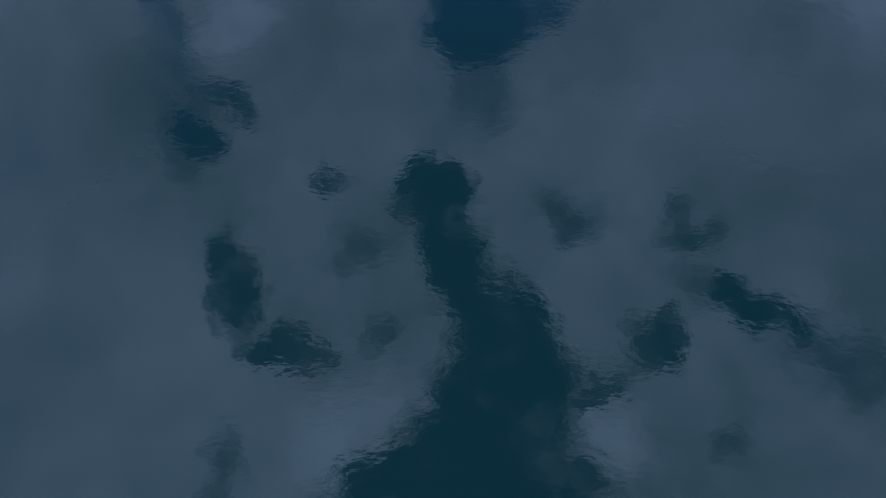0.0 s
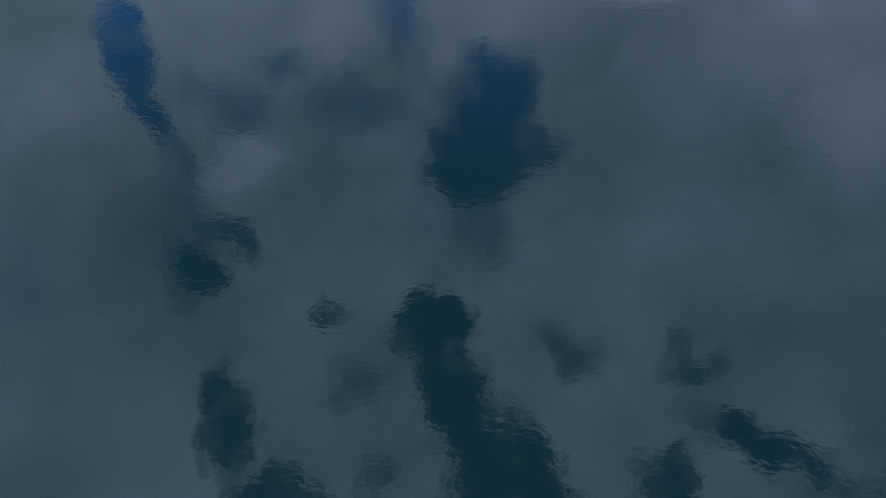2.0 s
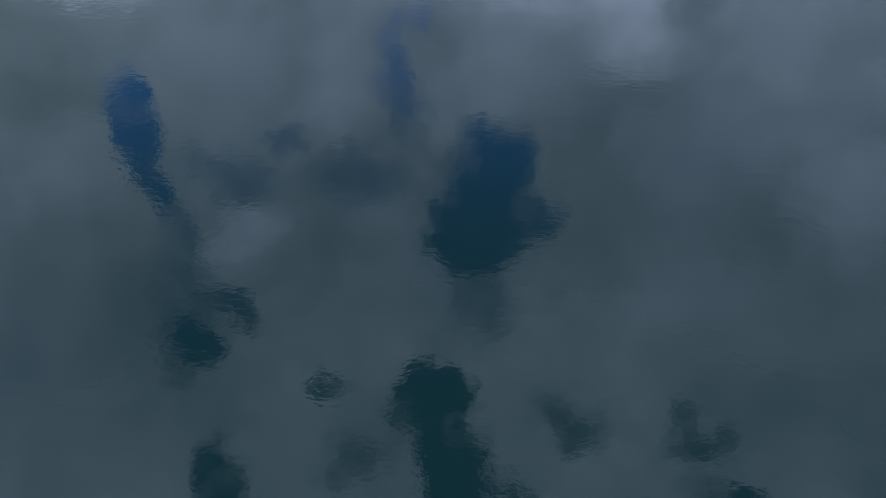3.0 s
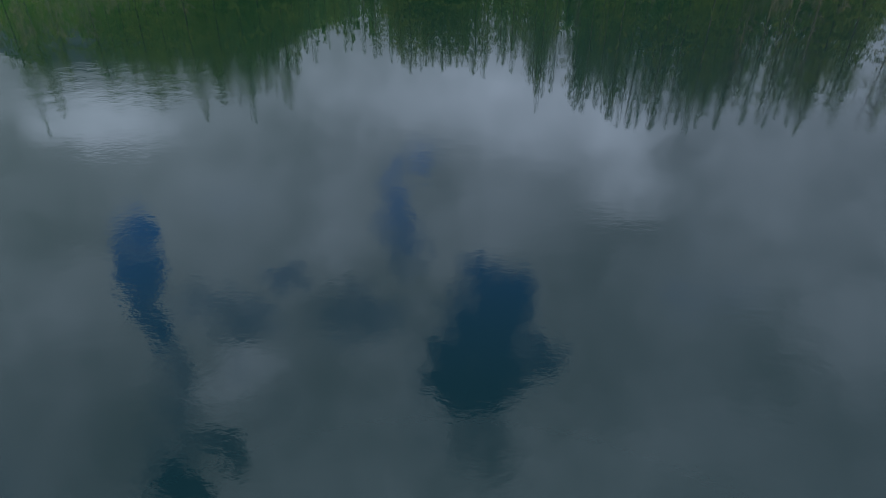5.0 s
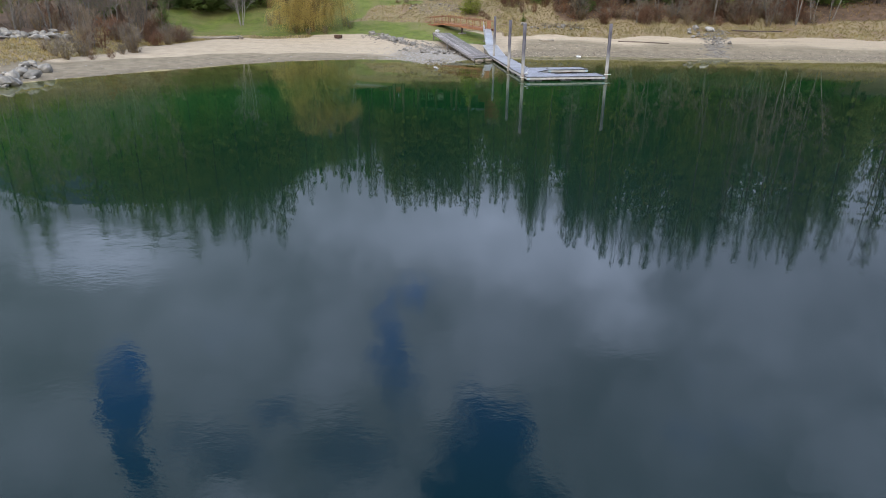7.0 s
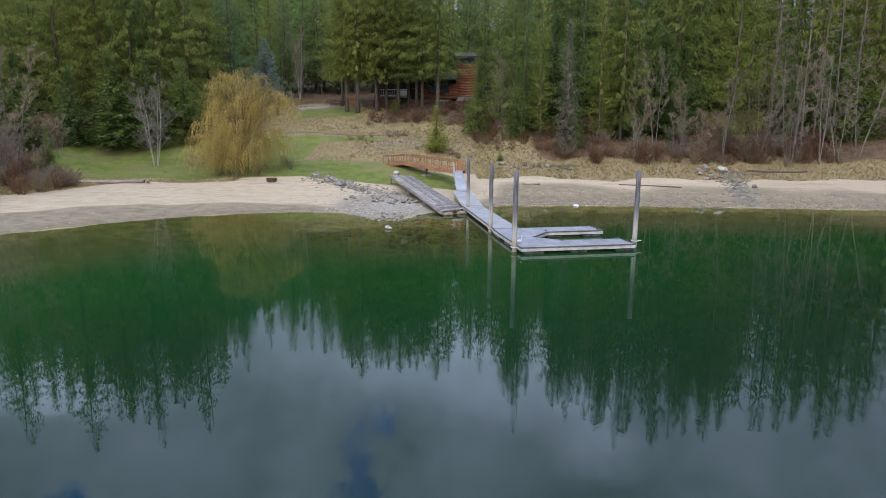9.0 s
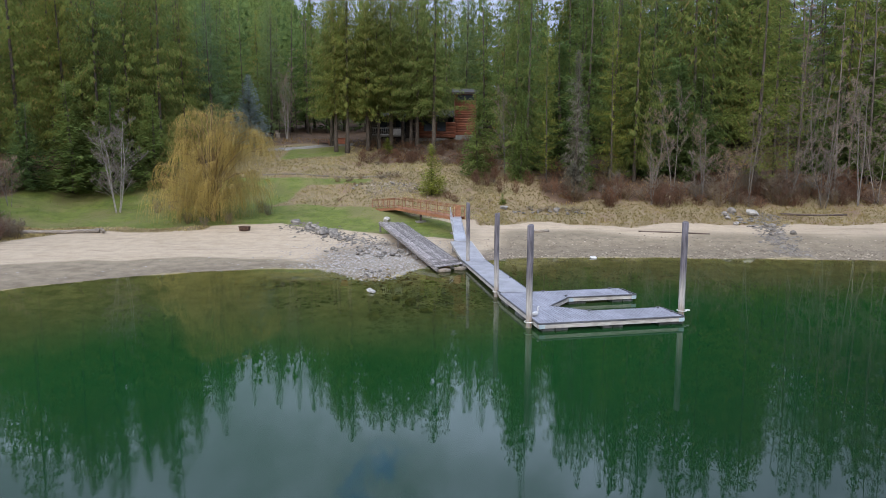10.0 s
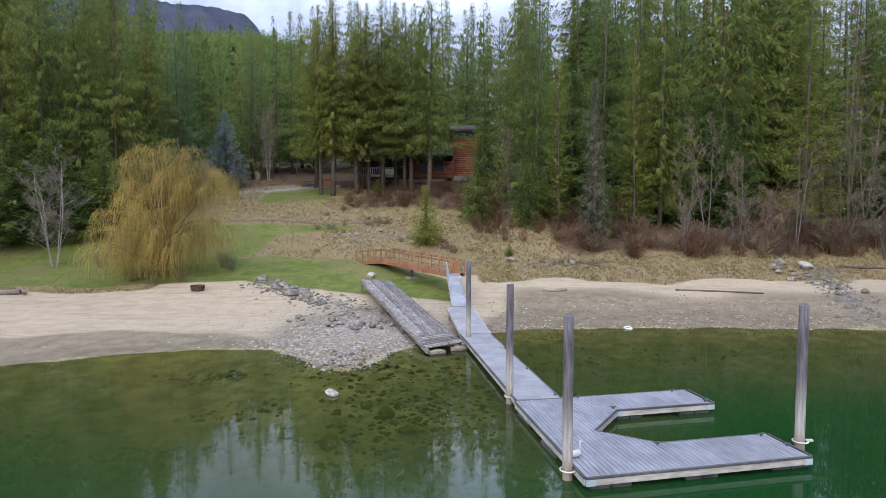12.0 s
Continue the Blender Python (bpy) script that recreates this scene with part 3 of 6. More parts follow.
def zones(x, y):
    """Lawn, meadow, forest floor; pebbles, wet bed."""
    d = shore_distance(x, y) + 0.5 * bumps(x, y, 2.2, 7)
    n = bumps(x, y, 3.0, 9)
    dry = smooth01((y + n * 1.2 + np.where(x > 3, 2.0, 0) - 51.0) / 2.0) * (d > 4)
    left = smooth01((-x - 20) / 4)
    edge = np.interp(x, [-60, -34, -27, -21, -16, -12.6, -9.4, -6, -2, 1], [46.0, 47.8, 47.4, 48.8, 50.0, 47.6, 47.0, 46.0, 44.5, 43.0])
    dry = np.maximum(dry, left * smooth01((y + n * 0.6 - edge + 1.4) / 1.4))
    dry = np.maximum(dry, smooth01((np.interp(y, [10, 18, 28, 36, 42, 46], [-39.5, -38.4, -37.8, -36.8, -35.4, -33.5]) + n * 0.8 - x) / 1.6) * (d > 1.5))
    lawn = smooth01((y + n * 0.5 - edge) / 1.5) * smooth01((1.8 - x) / 1.5) * smooth01((np.interp(x, [-40, -20, -10, 1], [66, 66, 62.5, 51]) + n - y) / 2.5)
    lawn = lawn * (1 - smooth01((y - 56.2 + 0.8 * n) / 1.2) * smooth01((x + 0.55 * (62 - y) + 16.5 + n) / 2.0) * smooth01((62.6 - y) / 0.8))
    lawn = np.maximum(lawn, smooth01((y - 62.6) / 0.7) * smooth01((65.0 - y) / 0.7) * smooth01((x + 24) / 2) * smooth01((-7.5 - x) / 2))
    upper = smooth01((y - 74 + n) / 3) * smooth01((86 - y) / 3) * smooth01((x + 24) / 3) * smooth01((-12 - x) / 3) * 0.75
    lawn = np.maximum(lawn, upper) * np.where(x < -25, 0.74 + 0.2 * bumps(x, y, 1.4, 3), 1.0)
    wild = smooth01((y + 2 * n - 56.5) / 4) * smooth01((x - 8.5 - n) / 4)
    wild = np.maximum(wild, smooth01((y + n * 2 - 61) / 4) * smooth01((-27 - x + n) / 4))
    wild = np.maximum(wild, smooth01((y + 2 * n - 83) / 4))
    wild = np.maximum(wild, smooth01((y + 2 * n - 71) / 3) * smooth01((x + 11) / 4))
    wild = np.maximum(wild, smooth01((-x - 42) / 4) * (d > 9) * 0.7)
    pebble = np.maximum(smooth01((x - 1) / 3) * smooth01((7.5 - d) / 6) * 0.9, np.exp(-((x + 4.6) / 5.2) ** 2 - ((y - 35) / 8) ** 2) * 1.3)
    pebble = np.maximum(pebble, smooth01((3 - d) / 2) * 0.8)
    pebble = np.maximum(pebble, smooth01((x - 24) / 6) * smooth01((54 - y) / 5) * 0.4)
    wet = smooth01((0.7 - d) / 1.0)
    return lawn, dry, wild, np.clip(pebble, 0, 1), wet


def spaced(lo, hi, step, reach, grow=1.18):
    """Even steps from lo to hi, then wider and wider out to reach."""
    mid = list(np.arange(lo, hi + 1e-6, step))
    out, s = [], step
    while mid[-1] + sum(out) < reach:
        s *= grow
        out.append(s)
    ups = list(mid[-1] + np.cumsum(out))
    downs = [lo - (u - mid[-1]) for u in ups]
    return np.array(downs[::-1] + mid + ups)


def sheet(name, xs, ys, zfun, mat, keep=None):
    gx, gy = np.meshgrid(xs, ys)
    gz = zfun(gx, gy)
    nx, ny = len(xs), len(ys)
    idx = np.arange(nx * ny).reshape(ny, nx)
    quads = np.stack([idx[:-1, :-1], idx[:-1, 1:], idx[1:, 1:], idx[1:, :-1]], -1).reshape(-1, 4)
    if keep is not None:
        ok = keep(gx, gy).ravel()
        quads = quads[ok[quads].any(1)]
    ob = mesh_part(name, np.stack([gx, gy, gz], -1).reshape(-1, 3).tolist(), quads.tolist(), mat, smooth=True)
    return ob, gx.ravel(), gy.ravel()


def set_colour(ob, name, r, g, b):
    at = ob.data.attributes.new(name, "FLOAT_COLOR", "POINT")
    at.data.foreach_set("color", np.stack([r, g, b, np.ones_like(r)], -1).astype(np.float32).ravel())


gx = spaced(-58, 58, 0.55, 2600)
gy = spaced(8, 72, 0.5, 2600)
ground, px, py = sheet("ground", gx, gy, height, M_GROUND)
lawn, dry, wild, pebble, wet = zones(px, py)
damp = smooth01((np.interp(px, [-30, -18, -8], [9.0, 6.0, 2.8]) + 0.8 * bumps(px, py, 3.0, 2) - shore_distance(px, py)) / 2.2) * smooth01((1 - px) / 6)
damp = np.maximum(damp, 0.85 * smooth01((px - 2) / 4) * smooth01((13 + 2.5 * bumps(px, py, 4.0, 6) - shore_distance(px, py)) / 7))
set_colour(ground, "zone", lawn, dry, wild)
set_colour(ground, "shore", pebble, wet, damp)
tagged(ground, "sandy lake shore rising to lawn, dry meadow and forest floor", "ground", kind="structure")

water, wx, wy = sheet("water", spaced(-50, 55, 1.0, 2500), spaced(0, 40, 0.6, 2500), lambda x, y: 0 * x, M_WATER, lambda x, y: shore_distance(x, y) < 3)
at = water.data.attributes.new("depth", "FLOAT", "POINT")
at.data.foreach_set("value", np.maximum(-height(wx, wy), 0).astype(np.float32))
tagged(water, "calm dark green lake water mirroring clouds and trees", "lake", kind="structure")


def ridge(name, centre, width, rise, seed, label):
    """A far forested ridge with a crest that wavers."""
    rng = np.random.RandomState(seed)
    n, m = 120, 14
    verts, faces = [], []
    u = np.linspace(-1, 1, n)
    crest = rise * (0.93 + 0.07 * np.cos((u - 0.45) * 2.2)) * (1 - 0.35 * smooth01((-u - 0.1) / 0.9)) * (1 - 0.4 * smooth01((u - 0.72) / 0.28)) + rise * 0.006 * np.convolve(rng.randn(n + 8), np.ones(9) / 3, "valid") + rng.randn(n) * rise * 0.002
    a = math.atan2(centre[0], centre[1])
    for j in range(m):
        k = j / (m - 1)
        for i in range(n):
            side, back = u[i] * width, (k - 1) * width * 0.9
            x = centre[0] + side * math.cos(a) + back * math.sin(a)
            y = centre[1] - side * math.sin(a) + back * math.cos(a)
            verts.append((x, y, crest[i] * k ** 1.2 - 20))
    for j in range(m - 1):
        for i in range(n - 1):
            faces.append((j * n + i, j * n + i + 1, (j + 1) * n + i + 1, (j + 1) * n + i))
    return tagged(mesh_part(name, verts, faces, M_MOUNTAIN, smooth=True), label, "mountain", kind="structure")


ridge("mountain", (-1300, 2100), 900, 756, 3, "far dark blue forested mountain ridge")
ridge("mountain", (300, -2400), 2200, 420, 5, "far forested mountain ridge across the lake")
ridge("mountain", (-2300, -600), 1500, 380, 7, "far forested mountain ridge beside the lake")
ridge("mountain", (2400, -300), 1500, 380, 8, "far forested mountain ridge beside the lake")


def at_ground(x, y, sink=0.0):
    return float(height(x, y)) - sink


# ---- dock ----
DECK = 0.38
BOARD = 0.148


def deck_board(name, corners, parent, mat, top, thick=0.035):
    """A plank from the four corners of its top face, with eased edges."""
    c = [Vector((p[0], p[1], 0)) for p in corners]
    mid = sum(c, Vector()) / 4
    bm = bmesh.new()
    lo = [bm.verts.new((p.x, p.y, top - thick)) for p in c]
    hi = [bm.verts.new((p.x, p.y, top - 0.006)) for p in c]
    inner = [p + (mid - p).normalized() * 0.010 for p in c]
    tp = [bm.verts.new((p.x, p.y, top)) for p in inner]
    for k in range(4):
        j = (k + 1) % 4
        bm.faces.new((lo[k], lo[j], hi[j], hi[k]))
        bm.faces.new((hi[k], hi[j], tp[j], tp[k]))
    bm.faces.new(tp)
    bm.faces.new(lo[::-1])
    bmesh.ops.recalc_face_normals(bm, faces=bm.faces)
    return part(name, bm, mat, parent)


def float_block(parent, a, b, width):
    """A ribbed black float between two points under a deck."""
    a, b = Vector(a), Vector(b)
    d = (b - a).normalized()
    side = Vector((-d.y, d.x, 0))
    bm = bmesh.new()
    m = Matrix((d, side, Vector((0, 0, 1)))).transposed().to_4x4()
    n = 2
    for i in range(n):
        k = (i + 0.5) / n
        add_box(bm, ((b - a).length / n - 0.03, width, 0.34), Matrix.Translation(a.lerp(b, k) + Vector((0, 0, -0.04))) @ m, 0.03)
    part("float", bm, M_FLOAT, parent, "black ribbed plastic dock float")


def build_platform():
    dock = thing("dock_platform", pose(3.65, 16.0, 0, 0, 0, 12.0), "grey slatted C-shaped floating dock platform with two fingers", "dock")
    # local plan: u along the fingers, v towards the shore
    length_front, length_back, v0, v1 = 6.74, 7.1, 0.0, 6.5
    f_in, b_in = 1.75, 4.9
    slant = 0.045

    def left(v):
        return slant * v

    def split_at(u):
        """Where the slip opens at u: its front and back v, or nothing."""
        if u < 1.68:
            return None
        k = min((u - 1.68) / 1.45, 1.0)
        k2 = min((u - 1.68) / 1.67, 1.0)
        mid = 3.14
        return mid + (f_in - mid) * k, mid + (b_in - mid) * k2

    n = int(length_back / BOARD)
    for i in range(n):
        ua, ub = i * BOARD + 0.010, (i + 1) * BOARD - 0.011
        sa, sb = split_at(ua), split_at(ub)
        if sb is None or sa is None:
            deck_board("board", [(ua + left(0), v0), (ub + left(0), v0), (ub + left(v1) * max(0, 1 - ub / 1.5), v1), (ua + left(v1) * max(0, 1 - ua / 1.5), v1)], dock, M_BOARD, DECK)
        else:
            if ub < length_front:
                deck_board("board", [(ua, v0), (ub, v0), (ub, sb[0]), (ua, sa[0])], dock, M_BOARD, DECK)
            deck_board("board", [(ua, sa[1]), (ub, sb[1]), (ub, v1), (ua, v1)], dock, M_BOARD, DECK)
    rim = [(0, 0), (length_front, 0), (length_front, f_in), (3.13, f_in), (1.68, 3.14), (3.35, b_in), (length_back, b_in), (length_back, v1), (left(v1), v1)]
    for a, b in zip(rim, rim[1:] + rim[:1]):
        d = (Vector(b) - Vector(a)).normalized()
        out = Vector((d.y, -d.x))
        pa, pb = Vector(a) + out * 0.022, Vector(b) + out * 0.022
        part("beam", beam((pa.x, pa.y, DECK - 0.16), (pb.x, pb.y, DECK - 0.16), 0.04, 0.17, 0.006), M_BEAM, dock, "weathered white side beam")
        pa, pb = Vector(a) + out * 0.03, Vector(b) + out * 0.03
        part("rub_strip", beam((pa.x, pa.y, DECK - 0.035), (pb.x, pb.y, DECK - 0.035), 0.06, 0.075, 0.012), M_TRIM, dock, "black rubber edge strip")
    for u, v in ((0.0, -0.03), (length_front, -0.03), (length_back, b_in - 0.03), (3.4, b_in - 0.03)):
        part("corner_plate", box((0.26, 0.05, 0.17), pose(u + (0.12 if u < 4 else -0.12), v - 0.012, DECK - 0.16), 0.006), M_CAP, dock, "pale blue corner plate")
    for u, v in ((length_front - 0.3, f_in - 0.12), (3.0, f_in - 0.1), (length_back - 0.25, b_in + 0.12), (3.3, b_in + 0.1), (2.6, v1 - 0.12), (length_back - 0.7, v1 - 0.1), (length_front - 0.15, 0.75)):
        bm = add_box(add_box(bmesh.new(), (0.06, 0.05, 0.06), pose(u, v, DECK + 0.03)), (0.22, 0.05, 0.035), pose(u, v, DECK + 0.07), 0.01)
        part("cleat", bm, M_TRIM, dock, "black mooring cleat")
    for a, b, w in (((0.15, 0.3), (1.35, 0.3), 0.5), ((2.9, 0.4), (3.9, 0.4), 0.7), ((5.6, 0.45), (6.8, 0.45), 0.7), ((3.4, 5.25), (4.4, 5.25), 0.6), ((5.8, 5.25), (7.0, 5.25), 0.6), ((0.3, 2.2), (0.3, 3.4), 0.5), ((0.5, 5.0), (0.5, 6.2), 0.5)):
        float_block(dock, (*a, 0), (*b, 0), w)
    return dock


build_platform()


def build_walkway():
    walkway = thing("dock_walkway", pose(2.66, 22.56, 0, 0, 0, 8.0), "long pale grey floating dock walkway reaching the shore", "dock")
    w, n = 1.6, int(12.0 / BOARD)
    for i in range(n):
        va, vb = 0.06 + i * BOARD + 0.003, 0.06 + (i + 1) * BOARD - 0.003
        deck_board("board", [(0, va), (w, va), (w, vb), (0, vb)], walkway, M_WALK, DECK)
    for u in (-0.03, w + 0.03):
        part("beam", beam((u, 0.05, DECK - 0.15), (u, 12.0, DECK - 0.15), 0.05, 0.16, 0.006), M_BEAM, walkway, "weathered white side beam")
        part("rub_strip", beam((u, 0.05, DECK - 0.03), (u, 12.0, DECK - 0.03), 0.075, 0.07, 0.012), M_TRIM, walkway, "black rubber edge strip")
    for v in (1.2, 4.6, 8.0, 10.8):
        float_block(walkway, (0.25, v, 0), (1.35, v, 0), 1.1)
    for v in (0.35, 4.2, 8.1):
        part("cleat", add_box(add_box(bmesh.new(), (0.06, 0.05, 0.06), pose(w - 0.1, v, DECK + 0.03)), (0.05, 0.22, 0.035), pose(w - 0.1, v, DECK + 0.07), 0.01), M_TRIM, walkway, "black mooring cleat")
    # hinged end, rising on to the beach
    end = thing("hinged_ramp", pose(2.66, 22.56, 0, 0, 0, 8.0), "pale grey hinged dock ramp rising from walkway to shore", "ramp")
    va, za, vb, zb = 12.05, DECK, 17.3, 1.04
    n = 35
    for i in range(n):
        k0, k1 = i / n + 0.0008, (i + 1) / n - 0.0008
        m0, m1 = Vector((w / 2, va + (vb - va) * k0, za + (zb - za) * k0)), Vector((w / 2, va + (vb - va) * k1, za + (zb - za) * k1))
        part("board", beam(m0, m1, w, 0.035, 0.006), M_WALK, end)
    for u in (-0.03, w + 0.03):
        part("beam", beam((u, va, za - 0.07), (u, vb, zb - 0.07), 0.05, 0.18, 0.006), M_BEAM, end)
    for u in (0.1, w - 0.1):
        x, y, _ = pose(2.66, 22.56, 0, 0, 0, 8.0) @ Vector((u, vb - 0.3, 0))
        g = at_ground(x, y, 0.1)
        part("leg", beam((u, vb - 0.3, g), (u, vb - 0.3, zb - 0.1), 0.1, 0.1), M_OLD_WOOD, end)


build_walkway()


def build_gangway():
    """Aluminium gangway from the hinged ramp up to the boardwalk."""
    a, b = Vector((1.02, 39.75, 1.09)), Vector((0.72, 45.8, 2.52))
    g = thing("gangway", Matrix.Translation(a), "narrow dull aluminium gangway with side rails", "gangway")
    d = b - a
    side = d.cross(Vector((0, 0, 1))).normalized()
    n = 28
    for i in range(n):
        part("tread", beam(d * ((i + 0.03) / n), d * ((i + 0.97) / n), 0.86, 0.03, 0.004), M_ALU, g)
    for s in (-0.46, 0.46):
        o = side * s
        part("side_beam", beam(o, d + o, 0.05, 0.16, 0.006), M_ALU, g)
    up = Vector((0, 0, 0.85))
    for s in (-0.46,):
        o = side * s
        part("handrail", beam(d * 0.3 + o + up, d + o + up, 0.045, 0.045), M_ALU, g)
        part("middle_rail", beam(d * 0.3 + o + up * 0.5, d + o + up * 0.5, 0.035, 0.035), M_ALU, g)
        for k in (0.3, 0.53, 0.77, 1.0):
            part("post", beam(d * k + o, d * k + o + up, 0.045, 0.045), M_ALU, g)


build_gangway()

def build_pile(x, y, top, r, hoop_z, bottom):
    p = thing("mooring_pile", pose(x, y, 0), "tall round weathered wooden mooring pile, pale towards its foot", "pile", "dock mooring piles")
    zs = np.linspace(bottom, top - 0.02, 14)
    rng = np.random.RandomState(int(abs(x * 100)))
    pts = [(rng.uniform(-0.008, 0.008), rng.uniform(-0.008, 0.008), z) for z in zs] + [(0, 0, top)]
    part("post", tube(pts, [r * (1 + rng.uniform(-0.02, 0.02)) for _ in zs] + [r * 0.86], 16), M_PILE, p)
    h = part("hoop", ring(r + 0.07, 0.024), M_HOOP, p, "white mooring hoop")
    h.matrix_basis = pose(0.02, 0.0, hoop_z)
    bar = part("bracket", box((0.22, 0.10, 0.06), pose(r + 0.16, 0.04, hoop_z), 0.01), M_HOOP, p, "white hoop bracket")
    return p


build_pile(1.36, 33.8, 4.40, 0.125, 0.28, -1.4)
build_pile(2.47, 23.40, 4.47, 0.135, 0.28, -3.4)
build_pile(3.32, 16.75, 4.44, 0.14, 0.26, -5.0)
build_pile(10.56, 18.55, 4.42, 0.14, 0.36, -5.5)


def decoy():
    """A white plastic bird-shaped float, one plain shape."""
    bm = tube([(-0.30, 0, 0.10), (-0.2, 0, 0.13), (0, 0, 0.14), (0.18, 0, 0.13), (0.28, 0, 0.12)], [0.02, 0.10, 0.14, 0.11, 0.03], 10)
    extra = tube([(0.2, 0, 0.16), (0.27, 0, 0.32), (0.22, 0, 0.46), (0.28, 0, 0.54), (0.38, 0, 0.50)], [0.05, 0.04, 0.035, 0.04, 0.015], 8)
    me = bpy.data.meshes.new("tmp")
    extra.to_mesh(me)
    extra.free()
    bm.from_mesh(me)
    ob = part("plastic_decoy", bm, M_WHITE)
    ob.matrix_basis = pose(3.66, 17.3, DECK, 0, 0, 40) @ Matrix.Diagonal((0.75, 0.75, 0.75, 1))
    return tagged(ob, "white plastic float with curved neck on the dock", "decoy")


decoy()


# ---- old plank ramp ----
def build_old_ramp():
    tl, tr, bl, br = Vector((-6.1, 47.4, 1.95)), Vector((-3.85, 46.3, 1.95)), Vector((-0.75, 31.1, 0.32)), Vector((1.05, 32.4, 0.34))
    r = thing("plank_ramp", Matrix.Identity(4), "old weathered grey plank boat ramp, boards worn and split", "ramp")
    rng = np.random.RandomState(11)
    n = 15
    for i in range(n):
        k0, k1 = i / n, (i + 0.95) / n
        k = (k0 + k1) / 2
        a, b = tl.lerp(tr, k), bl.lerp(br, k)
        e0, e1 = rng.uniform(0, 0.02), 1 - rng.uniform(0.10, 0.16)
        w = tl.lerp(tr, k0) - tl.lerp(tr, k1)
        z = Vector((0, 0, rng.uniform(-0.012, 0.012)))
        part("plank", beam(a.lerp(b, e0) + z, a.lerp(b, e1) + z, w.length * rng.uniform(0.80, 0.93), 0.05, 0.008), M_OLD_WOOD, r)
    for i in range(9):
        k = 0.862 + i * 0.0155
        part("cross_plank", beam(tl.lerp(bl, k) + Vector((0, 0, 0.0)), tr.lerp(br, k - 0.002 * (i % 3)) + Vector((0, 0, rng.uniform(-0.01, 0.01))), 0.22, 0.045, 0.006), M_OLD_WOOD, r)
    for a, b in ((tl, bl), (tr, br)):
        off = Vector((0, 0, -0.14))
        part("stringer", beam(a + off, b + off, 0.16, 0.22, 0.02), M_OLD_WOOD, r, "grey timber side stringer")
    for k, q in ((1.0, 0.25), (1.0, 0.85)):
        p = bl.lerp(br, q)
        part("float_log", tube([(p.x - 0.4, p.y - 0.1, 0.06), (p.x, p.y, 0.09), (p.x + 0.4, p.y + 0.1, 0.07)], [0.12, 0.16, 0.12], 10), M_DRIFT, r, "pale log under the ramp end")
    for k in (0.02, 0.4, 0.7):
        for a, b in ((tl, bl), (tr, br)):
            p = a.lerp(b, k)
            g = at_ground(p.x, p.y, 0.15)
            if p.z - 0.2 > g:
                part("support", beam((p.x, p.y, g), (p.x, p.y, p.z - 0.2), 0.16, 0.16), M_OLD_WOOD, r)


build_old_ramp()


# ---- cedar boardwalk ----
def build_boardwalk():
    line = [Vector((1.05, 46.0, 2.5)), Vector((-4.67, 54.0, 2.82)), Vector((-7.2, 56.6, 2.5))]
    b = thing("boardwalk", Matrix.Identity(4), "red cedar boardwalk with post and rail sides above the lawn", "boardwalk")
    half = 0.62
    for s, (p, q) in enumerate(zip(line, line[1:])):
        d = q - p
        side = d.cross(Vector((0, 0, 1))).normalized()
        n = max(3, int(d.length / 0.145))
        for i in range(n):
            part("deck_board", beam(p + d * ((i + 0.02) / n), p + d * ((i + 0.96) / n), half * 2, 0.035, 0.004), M_CEDAR_WOOD, b)
        for sg in (-1, 1):
            o = side * half * sg
            part("joist", beam(p + o + Vector((0, 0, -0.14)), q + o + Vector((0, 0, -0.14)), 0.06, 0.24, 0.005), M_CEDAR_WOOD, b, "dark red side joist")
            up = Vector((0, 0, 0.95))
            part("handrail", beam(p + o + up, q + o + up, 0.10, 0.04, 0.006), M_CEDAR_WOOD, b)
            part("middle_rail", beam(p + o + up * 0.9, q + o + up * 0.9, 0.04, 0.05, 0.004), M_CEDAR_WOOD, b)
            part("low_rail", beam(p + o + up * 0.22, q + o + up * 0.22, 0.04, 0.045, 0.004), M_CEDAR_WOOD, b)
            m = 7 if s == 0 else 4
            for i in range(m + 1):
                if s == 1 and i == 0:
                    continue
                c = p + d * (i / m) + o
                part("post", box((0.075, 0.075, 1.15), Matrix.Translation(c + Vector((0, 0, 0.38))), 0.006), M_CEDAR_WOOD, b)
    for k in (0.04, 0.62):
        p = line[0].lerp(line[1], k)
        g = at_ground(p.x, p.y)
        part("support_post", beam((p.x, p.y, g), (p.x, p.y, p.z - 0.1), 0.2, 0.2), M_DARK_DRIFT, b, "dark timber support post")
        part("footing", box((0.95, 0.6, 0.2), pose(p.x, p.y, g + 0.02, 0, 0, 20), 0.03), M_CONCRETE, b, "pale concrete footing pad")
    part("end_post", box((0.5, 0.06, 1.05), Matrix.Translation(line[0] + Vector((-0.1, 0.3, 0.45))) @ pose(0, 0, 0, 0, 0, 10), 0.006), M_CEDAR_WOOD, b, "solid cedar end panel")


build_boardwalk()


# ---- rocks ----
def rock_mesh(seed, flat=0.7):
    rng = np.random.RandomState(seed)
    bm = bmesh.new()
    bmesh.ops.create_icosphere(bm, subdivisions=2, radius=0.5)
    cuts = [Vector(v).normalized() for v in rng.randn(9, 3)]
    depth = rng.uniform(0.24, 0.42, 9)
    for v in bm.verts:
        for c, dd in zip(cuts, depth):
            over = v.co.dot(c) - dd
            if over > 0:
                v.co -= c * over * 0.92
        v.co *= 1 + rng.uniform(-0.03, 0.03)
        v.co.z *= flat
    me = bpy.data.meshes.new("rock")
    bm.to_mesh(me)
    bm.free()
    return me


